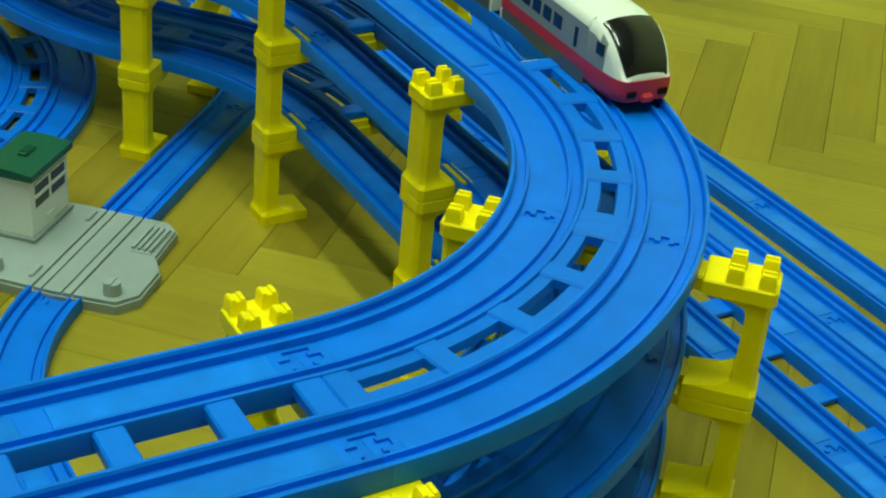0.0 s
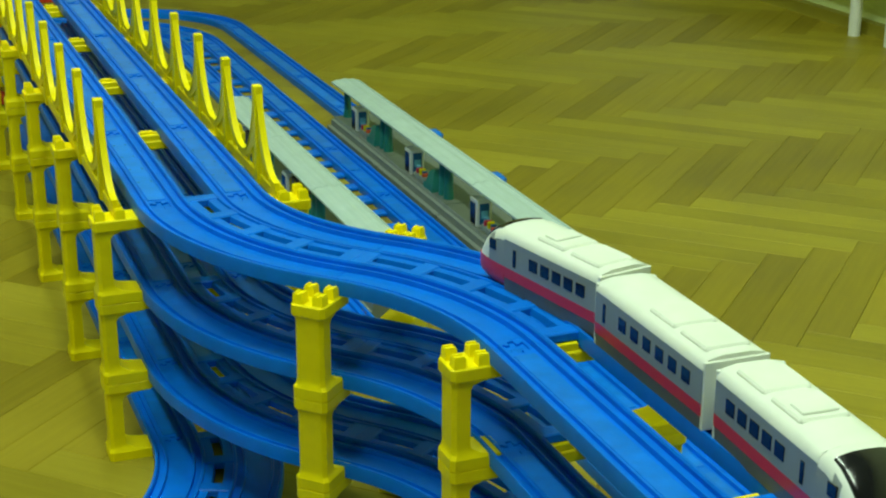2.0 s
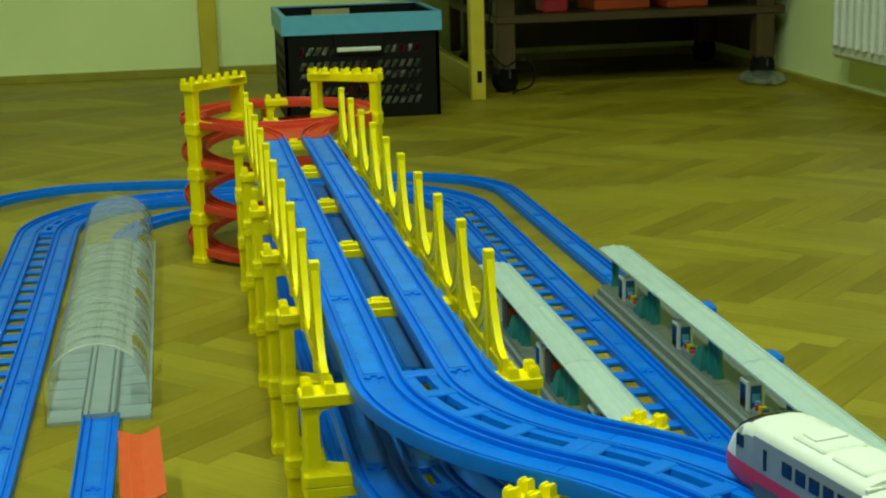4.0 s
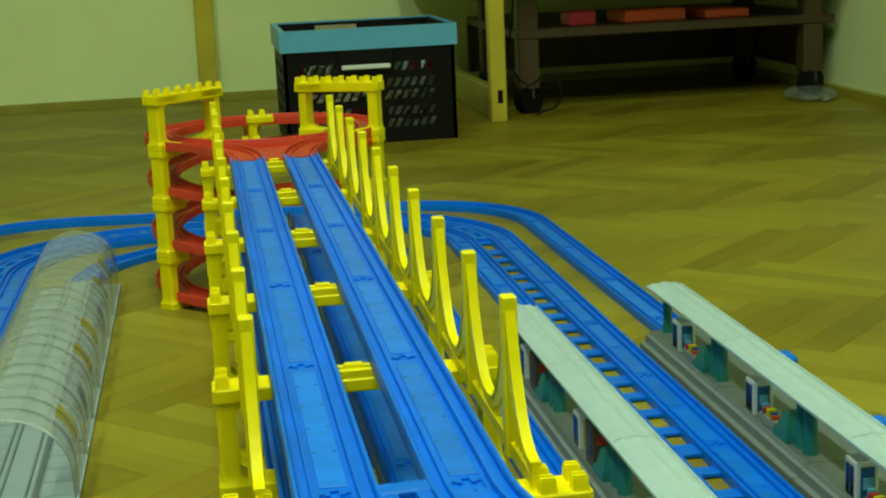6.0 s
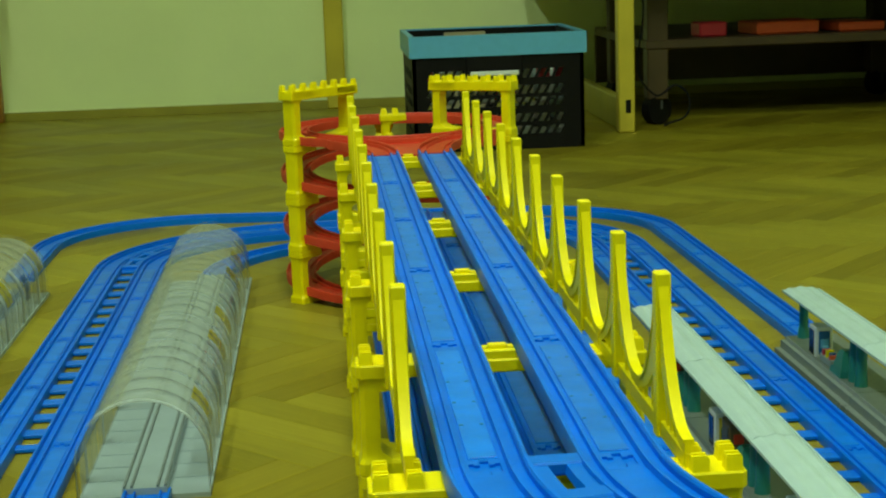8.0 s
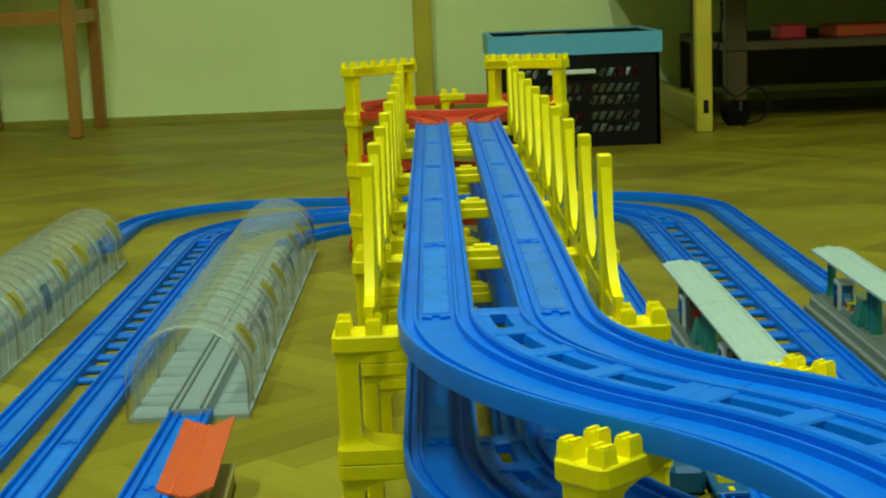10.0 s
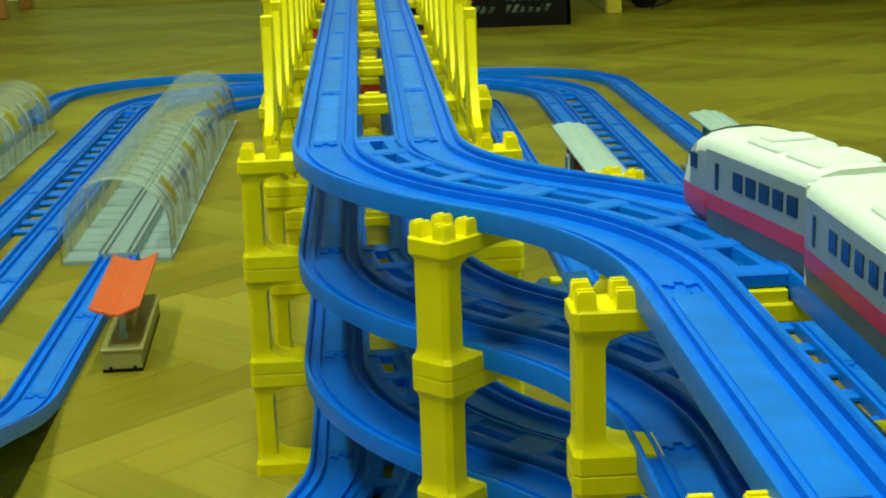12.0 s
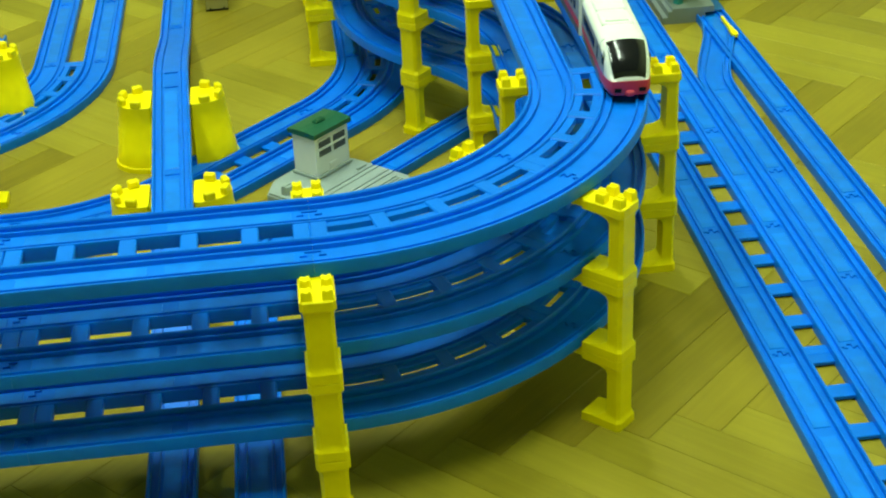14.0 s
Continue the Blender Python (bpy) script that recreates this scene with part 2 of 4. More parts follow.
def arc_bed_mesh(r, degrees=45.0):
    key = ("bed", round(r, 4), degrees)
    if key not in _rails:
        _rails[key] = finish("bed", sweep(arc_stations(r, 0.0118 / r, radians(degrees) - 0.0003 / r), BED), M["blue"], 30)
    return _rails[key]


_bm = bmesh.new()
prism(_bm, NOTCH + [(0.0094, 0.0118), (-0.0094, 0.0118)], "z", 0.0034, 0.0052)
SOCKET = finish("socket", _bm, M["blue"])
TIE = finish("tie", boxed(-0.0125, -0.0086, 0.0012, 0.0125, 0.0086, 0.0050, bevel=0.0006), M["blue"])
# flat dark disc: the shade inside a pin hole painted on, nothing sunk
_bm = bmesh.new()
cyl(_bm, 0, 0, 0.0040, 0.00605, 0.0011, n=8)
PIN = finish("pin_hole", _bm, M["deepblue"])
TIE_END = finish("tie", boxed(-0.0125, -0.0063, 0.0012, 0.0125, 0.0063, 0.0050, bevel=0.0006), M["blue"])
TIE_C = finish("tie", boxed(-0.0125, -0.0062, 0.0035, 0.0125, 0.0062, 0.0099, bevel=0.0010), M["blue"])


def straight(x, y, z, heading=0.0, length=L, group="blue straight tracks", panels=1):
    """A single straight track from (x, y), heading in degrees from +y towards -x."""
    ob = thing("straight_track", "bright blue plastic straight toy railway track", "toy track", pose(x, y, z, 0, 0, heading), group)
    part("rail", straight_mesh(length), parent=ob)
    part("bed", bed_mesh(length), parent=ob)
    if length > 0.1:
        run = (length - 0.012) / panels
        for k in range(panels):
            part("panel", panel_mesh(run - 0.012), parent=ob, m=pose(0, 0.013 + run * k, 0))
    return ob


def arc_parts(ob, r, degrees):
    part("rail", arc_mesh(r, degrees), parent=ob)
    part("bed", arc_bed_mesh(r, degrees), parent=ob)
    part("socket", SOCKET, parent=ob, m=pose(r, 0, 0))


def curve(cx, cy, z, r, a0, degrees=45.0, group="blue curved tracks"):
    ob = thing("curved_track", "bright blue plastic curved toy railway track", "toy track", pose(cx, cy, z, 0, 0, a0), group)
    arc_parts(ob, r, degrees)
    return ob


def double_straight(x, y, z, heading=0.0, length=L, ties=5, group="blue double tracks"):
    """Two tracks 60 mm apart with ties between; (x, y) is the middle of the start."""
    ob = thing("double_track", "bright blue plastic double straight toy railway track with cross ties", "toy track", pose(x, y, z, 0, 0, heading), group)
    for u in (-0.03, 0.03):
        part("rail", straight_mesh(length), parent=ob, m=pose(u, 0, 0))
        part("bed", bed_mesh(length), parent=ob, m=pose(u, 0, 0))
        run = (length - 0.012) / 2
        for k in range(2):
            part("panel", panel_mesh(run - 0.012), parent=ob, m=pose(u, 0.013 + run * k, 0))
    for k in range(ties + 1):
        inner = 0 < k < ties
        mesh = TIE_C if z else TIE if inner else TIE_END
        part("tie", mesh, parent=ob, m=pose(0, length * k / ties if inner else 0.0065 if k == 0 else length - 0.0065, 0))
    return ob


def double_curve(cx, cy, z, a0, degrees=45.0, ties=4, group="blue double curves"):
    ob = thing("double_curve", "bright blue plastic double curved toy railway track with cross ties", "toy track", pose(cx, cy, z, 0, 0, a0), group)
    for r in (RI, RO):
        arc_parts(ob, r, degrees)
    rm = (RI + RO) / 2
    for r in (RI + 0.0226, RO - 0.0226):
        key = ("flange", round(r, 4), degrees)
        if key not in _rails:
            _rails[key] = finish("flange", sweep(arc_stations(r, 0.001, radians(degrees) - 0.001), FLANGE), M["blue"], 30)
        part("flange", _rails[key], parent=ob)
    for k in range(ties + 1):
        a = radians(degrees) * (0.03 + 0.94 * k / ties)
        part("tie", TIE_C, parent=ob, m=pose(rm * math.cos(a), rm * math.sin(a), 0, 0, 0, math.degrees(a)))
    return ob


# ---- room ----
# west and south walls are unseen, set far off to weaken bounced light
X0, X1, Y0, Y1, H = -4.2, 1.515, -5.5, 3.70, 2.9


def wall(name, *b):
    return tagged(part(name, boxed(*b), M["wall"]), "pale green painted plaster wall", "wall", kind="structure")


wall("wall_north", X0 - 0.1, Y1, 0, X1 + 0.1, Y1 + 0.1, H)
wall("wall_south", X0 - 0.1, Y0 - 0.1, 0, X1 + 0.1, Y0, H)
wall("wall_east", X1, Y0, 0, X1 + 0.1, Y1, H)
wall("wall_west", X0 - 0.1, Y0, 0, X0, Y1, H)
tagged(part("ceiling", boxed(X0 - 0.1, Y0 - 0.1, H, X1 + 0.1, Y1 + 0.1, H + 0.1), M["ceiling"]), "unseen grey painted ceiling", "ceiling", kind="structure")
floor = tagged(part("floor", boxed(X0 - 0.1, Y0 - 0.1, -0.1, X1 + 0.1, Y1 + 0.1, -0.003), M["parquet"]), "worn yellow oak herringbone parquet floor", "floor", kind="structure")


def ceiling_light(x, y, turn):
    ob = thing("ceiling_light", "white fluorescent tube lamp under the ceiling", "ceiling lamp", pose(x, y, H, 0, 0, turn), "ceiling lamps")
    part("housing", boxed(-0.65, -0.09, -0.05, 0.65, 0.09, 0, bevel=0.01), M["white"], ob)
    em = M.get("tube")
    if em is None:
        em = bpy.data.materials.new("glowing_tube")
        em.use_nodes = True
        b = em.node_tree.nodes["Principled BSDF"]
        b.inputs["Emission Color"].default_value = (0.96, 1.0, 0.90, 1)
        b.inputs["Emission Strength"].default_value = 14
        M["tube"] = em
    for u in (-0.04, 0.04):
        bm = bmesh.new()
        cyl(bm, 0, 0, -0.6, 0.6, 0.013, n=10)
        part("tube", bm, em, ob, "glowing fluorescent tube", m=pose(0, u, -0.068, 0, 90, 0))
    lamp = bpy.data.lights.new("tube_light", "AREA")
    lamp.shape, lamp.size, lamp.size_y, lamp.energy, lamp.color = "RECTANGLE", 1.2, 0.16, LAMP_W, (0.76, 1.0, 0.74)
    lo = new("tube_light", lamp)
    lo.matrix_basis = pose(x, y, H - 0.10, 0, 0, turn)


for lx in (-1.0, 0.1):
    for ly in (-1.2, 0.3):
        ceiling_light(lx, ly, 90)

# ---- background furniture ----
tagged(part("trim", boxed(X0, Y1 - 0.02, 0, X1, Y1, 0.022), M["skirt"]), "narrow yellow wooden skirting along the wall", "skirting", kind="structure")
tagged(part("trim_east", boxed(X1 - 0.02, Y0, 0, X1, Y1 - 0.02, 0.022), M["skirt"]), "narrow yellow wooden skirting along the wall", "skirting", kind="structure")
tagged(part("door_frame", boxed(-0.046, Y1 - 0.045, 0.0, 0.006, Y1, 2.1, bevel=0.004), M["paleyellow"]), "yellow varnished upright wooden frame board on the wall", "door frame", kind="structure")


def crate():
    ob = thing("storage_crate", "black plastic lattice crate with a pale blue rim, filled with toys", "crate", pose(0.29, 2.60, 0, 0, 0, 0))
    w, d, h, t = 0.366, 0.33, 0.202, 0.008

    def lattice(length, height):
        """A wall with rows of small slanted holes."""
        zs = [0.0, 0.032]
        while zs[-1] < height - 0.045:
            zs += [zs[-1] + 0.0185, zs[-1] + 0.0185 + (0.0075 if len(zs) % 4 else 0.016)]
        zs[-1] = height
        us = [0.0, 0.03]
        while us[-1] < length - 0.055:
            us += [us[-1] + 0.0120, us[-1] + 0.0120 + (0.024 if len(us) == 18 else 0.0062)]
        us[-1] = length
        bm = bmesh.new()
        vs = []
        for j, z in enumerate(zs):
            off = 0.010 if j % 2 == 0 and 0 < j < len(zs) - 1 else 0.0
            vs.append([bm.verts.new((u + (off if 0 < i < len(us) - 1 else 0), 0, z)) for i, u in enumerate(us)])
        for j in range(len(zs) - 1):
            for i in range(len(us) - 1):
                if not (j % 2 and i % 2):
                    bm.faces.new((vs[j][i], vs[j][i + 1], vs[j + 1][i + 1], vs[j + 1][i]))
        back = bmesh.ops.extrude_face_region(bm, geom=list(bm.faces))
        for v in back["geom"]:
            if isinstance(v, bmesh.types.BMVert):
                v.co.y += t
        return bm

    front = part("front_panel", lattice(w, h), M["black"], ob)
    part("handle", boxed(0.122, -0.013, 0.160, 0.226, -0.004, 0.170, bevel=0.002), M["white"], front, "pale grey handle")
    part("back_panel", lattice(w, h), M["black"], ob, m=pose(0, d - t, 0))
    part("side_panel", lattice(d, h), M["black"], ob, m=pose(t, 0, 0, 0, 0, 90))
    part("side_panel", lattice(d, h), M["black"], ob, m=pose(w, 0, 0, 0, 0, 90))
    part("bottom", boxed(t, t, 0.002, w - t, d - t, 0.008), M["black"], ob)
    bm = bmesh.new()
    for a in ((-0.006, -0.006, w + 0.006, 0.006), (-0.006, d - 0.006, w + 0.006, d + 0.006), (-0.006, 0.006, 0.006, d - 0.006), (w - 0.006, 0.006, w + 0.006, d - 0.006)):
        box(bm, a[0], a[1], h, a[2], a[3], h + 0.045)
    part("rim", bm, M["sky"], ob, "pale blue plastic rim")
    bm = bmesh.new()
    for a in ((0.0065, 0.0065, w - 0.0065, 0.0095), (0.0065, d - 0.0095, w - 0.0065, d - 0.0065), (0.0065, 0.0095, 0.0095, d - 0.0095), (w - 0.0095, 0.0095, w - 0.0065, d - 0.0095)):
        box(bm, a[0], a[1], h - 0.01, a[2], a[3], h + 0.042)
    part("liner", bm, M["black"], ob, "black inner lining")
    part("centre_panel", boxed(0.114, -0.005, 0.150, 0.234, 0.003, 0.205, bevel=0.002), M["black"], ob)
    return ob


CRATE = crate()
CRATE.matrix_basis = pose(0.131, 2.622, 0, 0, 0, 0)
random.seed(4)
for k in range(64):
    bm = bmesh.new()
    a, b, c = (random.uniform(0.022, 0.040) for _ in range(3))
    box(bm, -a / 2, -b / 2, 0, a / 2, b / 2, c, bevel=0.004)
    col = random.choice(["white", "white", "white", "carred", "lightgrey", "white"])
    i, j, kk = k % 8, (k // 8) % 2, k // 16
    ob = part("toy_block", bm, M[col], m=pose(0.166 + 0.0415 * i, 2.665 + 0.075 * j, 0.009 + 0.044 * kk, 0, 0, random.uniform(-12, 12)))
    tagged(ob, "small plastic toy part lying in the black crate", "toy", "toys in the crate")


tagged(part("card", boxed(0.225, 2.921, 0.0085, 0.320, 2.925, 0.238), M["beige"], m=pose(0, 0, 0)), "beige card standing in the black crate", "card")


def trestle():
    ob = thing("wooden_stand", "varnished wooden furniture frame with an upright yellow edge", "furniture", pose(0.612, 2.93, 0))
    part("post", boxed(0.0, -0.10, 0, 0.038, -0.065, 1.0, bevel=0.003), M["paleyellow"], ob, "upright yellow wooden post")
    part("board", boxed(0.010, -0.065, 0.0, 0.034, 0.78, 0.075, bevel=0.003), M["skirt"], ob)
    part("slot", boxed(0.016, -0.1015, 0.045, 0.028, -0.099, 0.075), M["black"], ob, "dark slot in the post")
    return ob


trestle()


def wheeled_table():
    ob = thing("wheeled_table", "low brown wooden table with shelf on black castors", "table", pose(0.705, 2.95, 0))
    part("shelf", boxed(-0.004, -0.004, 0.178, 0.789, 0.675, 0.200, bevel=0.003), M["darkwood"], ob)
    # unseen top, added low and wide to shade the wall and floor
    part("tabletop", boxed(-0.20, -0.13, 0.34, 0.80, 0.72, 0.37, bevel=0.004), M["darkwood"], ob)
    # dark board added for the band of shade under the shelf
    part("back_board", boxed(0.0, 0.68, 0.045, 0.785, 0.70, 0.178), M["darkwood"], ob)
    part("side_panel", boxed(0.765, 0.06, 0.06, 0.785, 0.68, 0.178), M["darkwood"], ob)
    for x, y in ((0.0, 0.0), (0.71, 0.0), (0.0, 0.47), (0.71, 0.47)):
        leg = part("leg", boxed(x, y, 0.06, x + 0.05, y + 0.05, 0.34, bevel=0.003), M["darkwood"], ob)
        bm = bmesh.new()
        cyl(bm, 0, 0, -0.014, 0.014, 0.036, n=16)
        part("castor", bm, M["black"], leg, "black rubber castor", m=pose(x + 0.025, y + 0.02, 0.036, 90, 0, 30))
        part("castor_fork", boxed(x + 0.012, y + 0.008, 0.036, x + 0.038, y + 0.032, 0.0605), M["dark"], leg)
    return ob


wheeled_table()
for dx, w, d, h, c in ((0.30, 0.16, 0.12, 0.03, "orange"), (0.50, 0.12, 0.15, 0.022, "orange"), (0.16, 0.07, 0.06, 0.035, "carred")):
    tagged(part("toy_box", boxed(0, 0, 0, w, d, h, bevel=0.004), M[c], m=pose(0.68 + dx, 2.99, 0.200, 0, 0, 8)), "orange plastic toy lying on the low table shelf", "toy", "toys on the shelf")


def cable():
    cu = bpy.data.curves.new("cable", "CURVE")
    cu.dimensions, cu.bevel_depth = "3D", 0.0025
    sp = cu.splines.new("BEZIER")
    pts = [(0.735, 2.91, 0.003), (0.790, 2.90, 0.035), (0.770, 2.91, 0.095), (0.715, 2.92, 0.075), (0.690, 2.93, 0.30)]
    sp.bezier_points.add(len(pts) - 1)
    for p, q in zip(sp.bezier_points, pts):
        p.co = q
        p.handle_left_type = p.handle_right_type = "AUTO"
    cu.materials.append(M["black"])
    tagged(new("cable", cu), "black cable looped beside the wooden stand", "cable")


cable()


def stool():
    ob = thing("wooden_chair", "varnished brown wooden chair standing by the wall", "chair", pose(-1.262, 3.33, 0))
    for x in (0.0, 0.30):
        for y in (0.0, 0.305):
            part("leg", boxed(x, y, 0, x + 0.032, y + 0.032, 0.44, bevel=0.003), M["chairwood"], ob)
        part("side_rail", boxed(x + 0.006, 0.032, 0.30, x + 0.026, 0.305, 0.335), M["chairwood"], ob)
    part("front_rail", boxed(0.032, 0.006, 0.30, 0.30, 0.026, 0.335), M["chairwood"], ob)
    part("seat", boxed(-0.02, -0.02, 0.44, 0.352, 0.355, 0.465, bevel=0.006), M["chairwood"], ob)
    return ob


stool()


def radiator():
    ob = thing("radiator", "white ribbed steel panel radiator on the wall", "radiator", pose(1.44, 1.79, 0.105, 0, 0, -90))
    part("panel", boxed(-0.74, 0.0, 0, 0.74, 0.06, 0.55, bevel=0.01), M["white"], ob)
    bm = boxed(-0.008, -0.012, 0.03, 0.008, 0.0, 0.52, bevel=0.003)
    rib = finish("rib", bm, M["white"])
    for k in range(36):
        part("rib", rib, parent=ob, m=pose(-0.70 + 0.04 * k, 0, 0))
    for x in (0.61, 0.715):
        bm = bmesh.new()
        cyl(bm, 0, 0, 0, 0.105, 0.011, n=12)
        part("foot", bm, M["white"], ob, m=pose(x, 0.03, -0.105))
    return ob


radiator()


def plastic_bag():
    bm = bmesh.new()
    bmesh.ops.create_icosphere(bm, subdivisions=3, radius=1.0)
    random.seed(12)
    for v in bm.verts:
        k = 1 + random.uniform(-0.10, 0.10)
        v.co = Vector((v.co.x * 0.12 * k, v.co.y * 0.06 * k, max(0.0, 0.012 + v.co.z * 0.016 * k)))
    ob = part("plastic_bag", bm, M["clearbag"], m=pose(1.42, 2.92, 0, 0, 0, 75))
    tagged(ob, "crumpled clear plastic bag at the foot of the wall", "bag")


plastic_bag()


# ---- piers and decks ----
def block_bm():
    """One C-shaped pier block; local x points at the track, z up, 66 mm high."""
    bm = bmesh.new()
    rows = [(0.0, -0.0084, 0.0265, 0.0125), (0.0070, -0.0084, 0.0265, 0.0125), (0.0078, -0.0080, 0.0200, 0.0121), (0.0096, -0.0072, 0.0105, 0.0110), (0.0130, -0.0068, 0.0052, 0.0104), (0.0155, -0.0068, 0.0044, 0.0104),
            (0.0505, -0.0068, 0.0044, 0.0104), (0.0535, -0.0068, 0.0060, 0.0104), (0.0562, -0.0071, 0.0125, 0.0110), (0.0574, -0.0080, 0.0215, 0.0120), (0.0580, -0.0084, 0.0265, 0.0125), (0.0648, -0.0084, 0.0265, 0.0125), (0.0656, -0.0076, 0.0259, 0.0118)]
    c = 0.0026
    loft(bm, [[(a, -w + c, z), (a + c, -w, z), (b, -w, z), (b, w, z), (a + c, w, z), (a, w - c, z)] for z, a, b, w in rows])
    return bm


def knob_bm():
    """A square crenel, a little narrower at its top."""
    bm = bmesh.new()
    loft(bm, [[(-w, -w, z), (w, -w, z), (w, w, z), (-w, w, z)] for z, w in ((0.0, 0.0042), (0.0012, 0.0038), (0.0062, 0.0036), (0.0066, 0.0034))])
    for v in (-0.0022, 0.0022):
        box(bm, -0.0031, v - 0.0010, 0.0062, 0.0031, v + 0.0010, 0.0074)
    return bm


BLOCK = finish("block", block_bm(), M["yellow"], 24)
KNOB = finish("knob", knob_bm(), M["yellow"], 40)
_bm = boxed(-0.052, -0.0085, -0.0095, 0.052, 0.0085, -0.0015, bevel=0.001)
for _v in (-0.0048, 0.0048):
    box(_bm, -0.0102, _v - 0.0024, -0.002, 0.0102, _v + 0.0024, 0.0035, bevel=0.0006)
box(_bm, -0.0055, -0.0026, -0.002, 0.0055, 0.0026, 0.0060, bevel=0.0006)
BEAM = finish("crossbeam", _bm, M["yellow"])


def pier(x, y, turn, blocks=3, group="yellow block piers", z=0.0):
    """A stack of blocks whose arms point along the turn, in degrees."""
    ob = thing("block_pier", "stack of bright yellow plastic C-shaped pier blocks", "toy pier", pose(x, y, z, 0, 0, turn), group)
    for k in range(blocks):
        part("block", BLOCK, parent=ob, m=pose(0, 0, LEVEL * k))
    for u, v in ((-0.0025, -0.0072), (-0.0025, 0.0072), (0.0125, -0.0072), (0.0125, 0.0072)):
        part("knob", KNOB, parent=ob, m=pose(u, v, LEVEL * blocks - 0.0006))
    return ob


def pier_pair(x, y, turn, blocks=3, inner=0.074, outer=0.078):
    """Piers on both sides of a double track whose middle is (x, y); turn: the way across it."""
    c, s = math.cos(radians(turn)), math.sin(radians(turn))
    for sgn, off in ((-1, inner), (1, outer)):
        pier(x + sgn * off * c, y + sgn * off * s, turn if sgn < 0 else turn + 180, blocks)
    for k in range(blocks):
        bar = part("crossbeam", BEAM, m=pose(x, y, LEVEL * (k + 1), 0, 0, turn))
        tagged(bar, "yellow plastic crossbeam carrying the blue tracks", "toy beam", "yellow crossbeams")


C1 = (RO, 0.0)
C2 = (-0.0709, -0.3444)
C3 = (-0.0709, -0.5584)
for k in (1, 2, 3):
    z = LEVEL * k
    double_curve(C1[0], C1[1], z, 180)
    double_curve(C2[0], C2[1], z, 0)
    for x in (0.1426, 0.2026):
        straight(x, -0.3444, z, 180)
    double_curve(C3[0], C3[1], z, -45)
    double_curve(C3[0], C3[1], z, -90)
    double_straight(-0.0709, -0.8019, z, 90)
    double_straight(-0.0709 - L, -0.8019, z, 90)
for k in (0, 1, 2, 3):
    for i in range(5):
        for x in (0.0, 0.06):
            _ob = straight(x, L * i, LEVEL * k)
            if k == 3:
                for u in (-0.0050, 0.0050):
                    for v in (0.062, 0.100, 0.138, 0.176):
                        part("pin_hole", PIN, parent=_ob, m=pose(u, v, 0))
for i in range(6):
    pier_pair(0.03, L * i + (0.004 if i == 0 else 0.0), 0)
pier_pair(0.1013, -0.1722, 45, inner=0.066)
pier_pair(0.1726, -0.3400, 0, inner=0.065)
pier_pair(0.1726, -0.5530, 0, inner=0.064)
pier_pair(C3[0] + 0.2435 * math.cos(radians(-45)), C3[1] + 0.2435 * math.sin(radians(-45)), -45, inner=0.066)
pier_pair(-0.0709, -0.8019, 90)
pier_pair(-0.0709 - 2 * L, -0.8019, 90)


# ---- suspension bridge sides ----
SIDE_T = 0.0019


def hang_curve(y0, y1, both, rising):
    """Points of a hanging curve between towers, or from a tower to the span's end."""
    n, low, pts = 12, 0.010 if both else 0.008, []
    for i in range(n + 1):
        s = i / n
        d = min(s, 1 - s) * 2 if both else (1 - s if rising else s)
        pts.append((y0 + (y1 - y0) * s, low + (0.068 - low) * (1 - d) ** 2.6))
    return pts


def web_bm(pts):
    bm = bmesh.new()
    rows, lip = [], []
    for y, z in pts:
        lo = max(0.0022, min(z - 0.006, 0.002 + 0.42 * z))
        rows.append([(-SIDE_T, y, lo), (SIDE_T, y, lo), (SIDE_T, y, z - 0.001), (0.0026, y, z - 0.0008), (0.0026, y, z + 0.0006), (-0.0026, y, z + 0.0006), (-0.0026, y, z - 0.0008), (-SIDE_T, y, z - 0.001)])
    loft(bm, rows)
    return bm


WEBS = [hang_curve(0.0575, 0.1565, True, False), hang_curve(0.1645, L - 0.0006, False, False), hang_curve(0.0006, 0.0495, False, True)]
WEB_ME = [finish("cable_web", web_bm(w), M["yellow"], 40) for w in WEBS]
RAIL_ME = finish("base_rail", boxed(-SIDE_T, 0.0004, -0.006, SIDE_T, L - 0.0004, 0.0024, bevel=0.0005), M["yellow"])
POST_ME = finish("tower", boxed(-0.0038, -0.0042, -0.0062, 0.0038, 0.0042, 0.0745, bevel=0.0008), M["yellow"])
HANG_ME = finish("hanger", boxed(-0.0009, -0.0009, 0, 0.0009, 0.0009, 0.006), M["yellow"])


def bridge_side(x, y):
    ob = thing("bridge_side", "yellow plastic suspension bridge side with two towers", "toy bridge", pose(x, y, TOP + 0.004), "yellow bridge sides")
    part("base_rail", RAIL_ME, parent=ob)
    for v in (0.0535, 0.1605):
        part("tower", POST_ME, parent=ob, m=pose(0, v, 0))
    for w, me in zip(WEBS, WEB_ME):
        part("cable_web", me, parent=ob)
        for v, z in w[2:-2:2]:
            lo = max(0.0022, min(z - 0.006, 0.002 + 0.42 * z))
            if lo > 0.004:
                part("hanger", HANG_ME, parent=ob, m=pose(0, v, 0.0022) @ Matrix.Diagonal((1, 1, (lo - 0.0022 + 0.001) / 0.006, 1)))


for i in range(5):
    for x in (-0.0335, 0.0915):
        bridge_side(x, L * i)


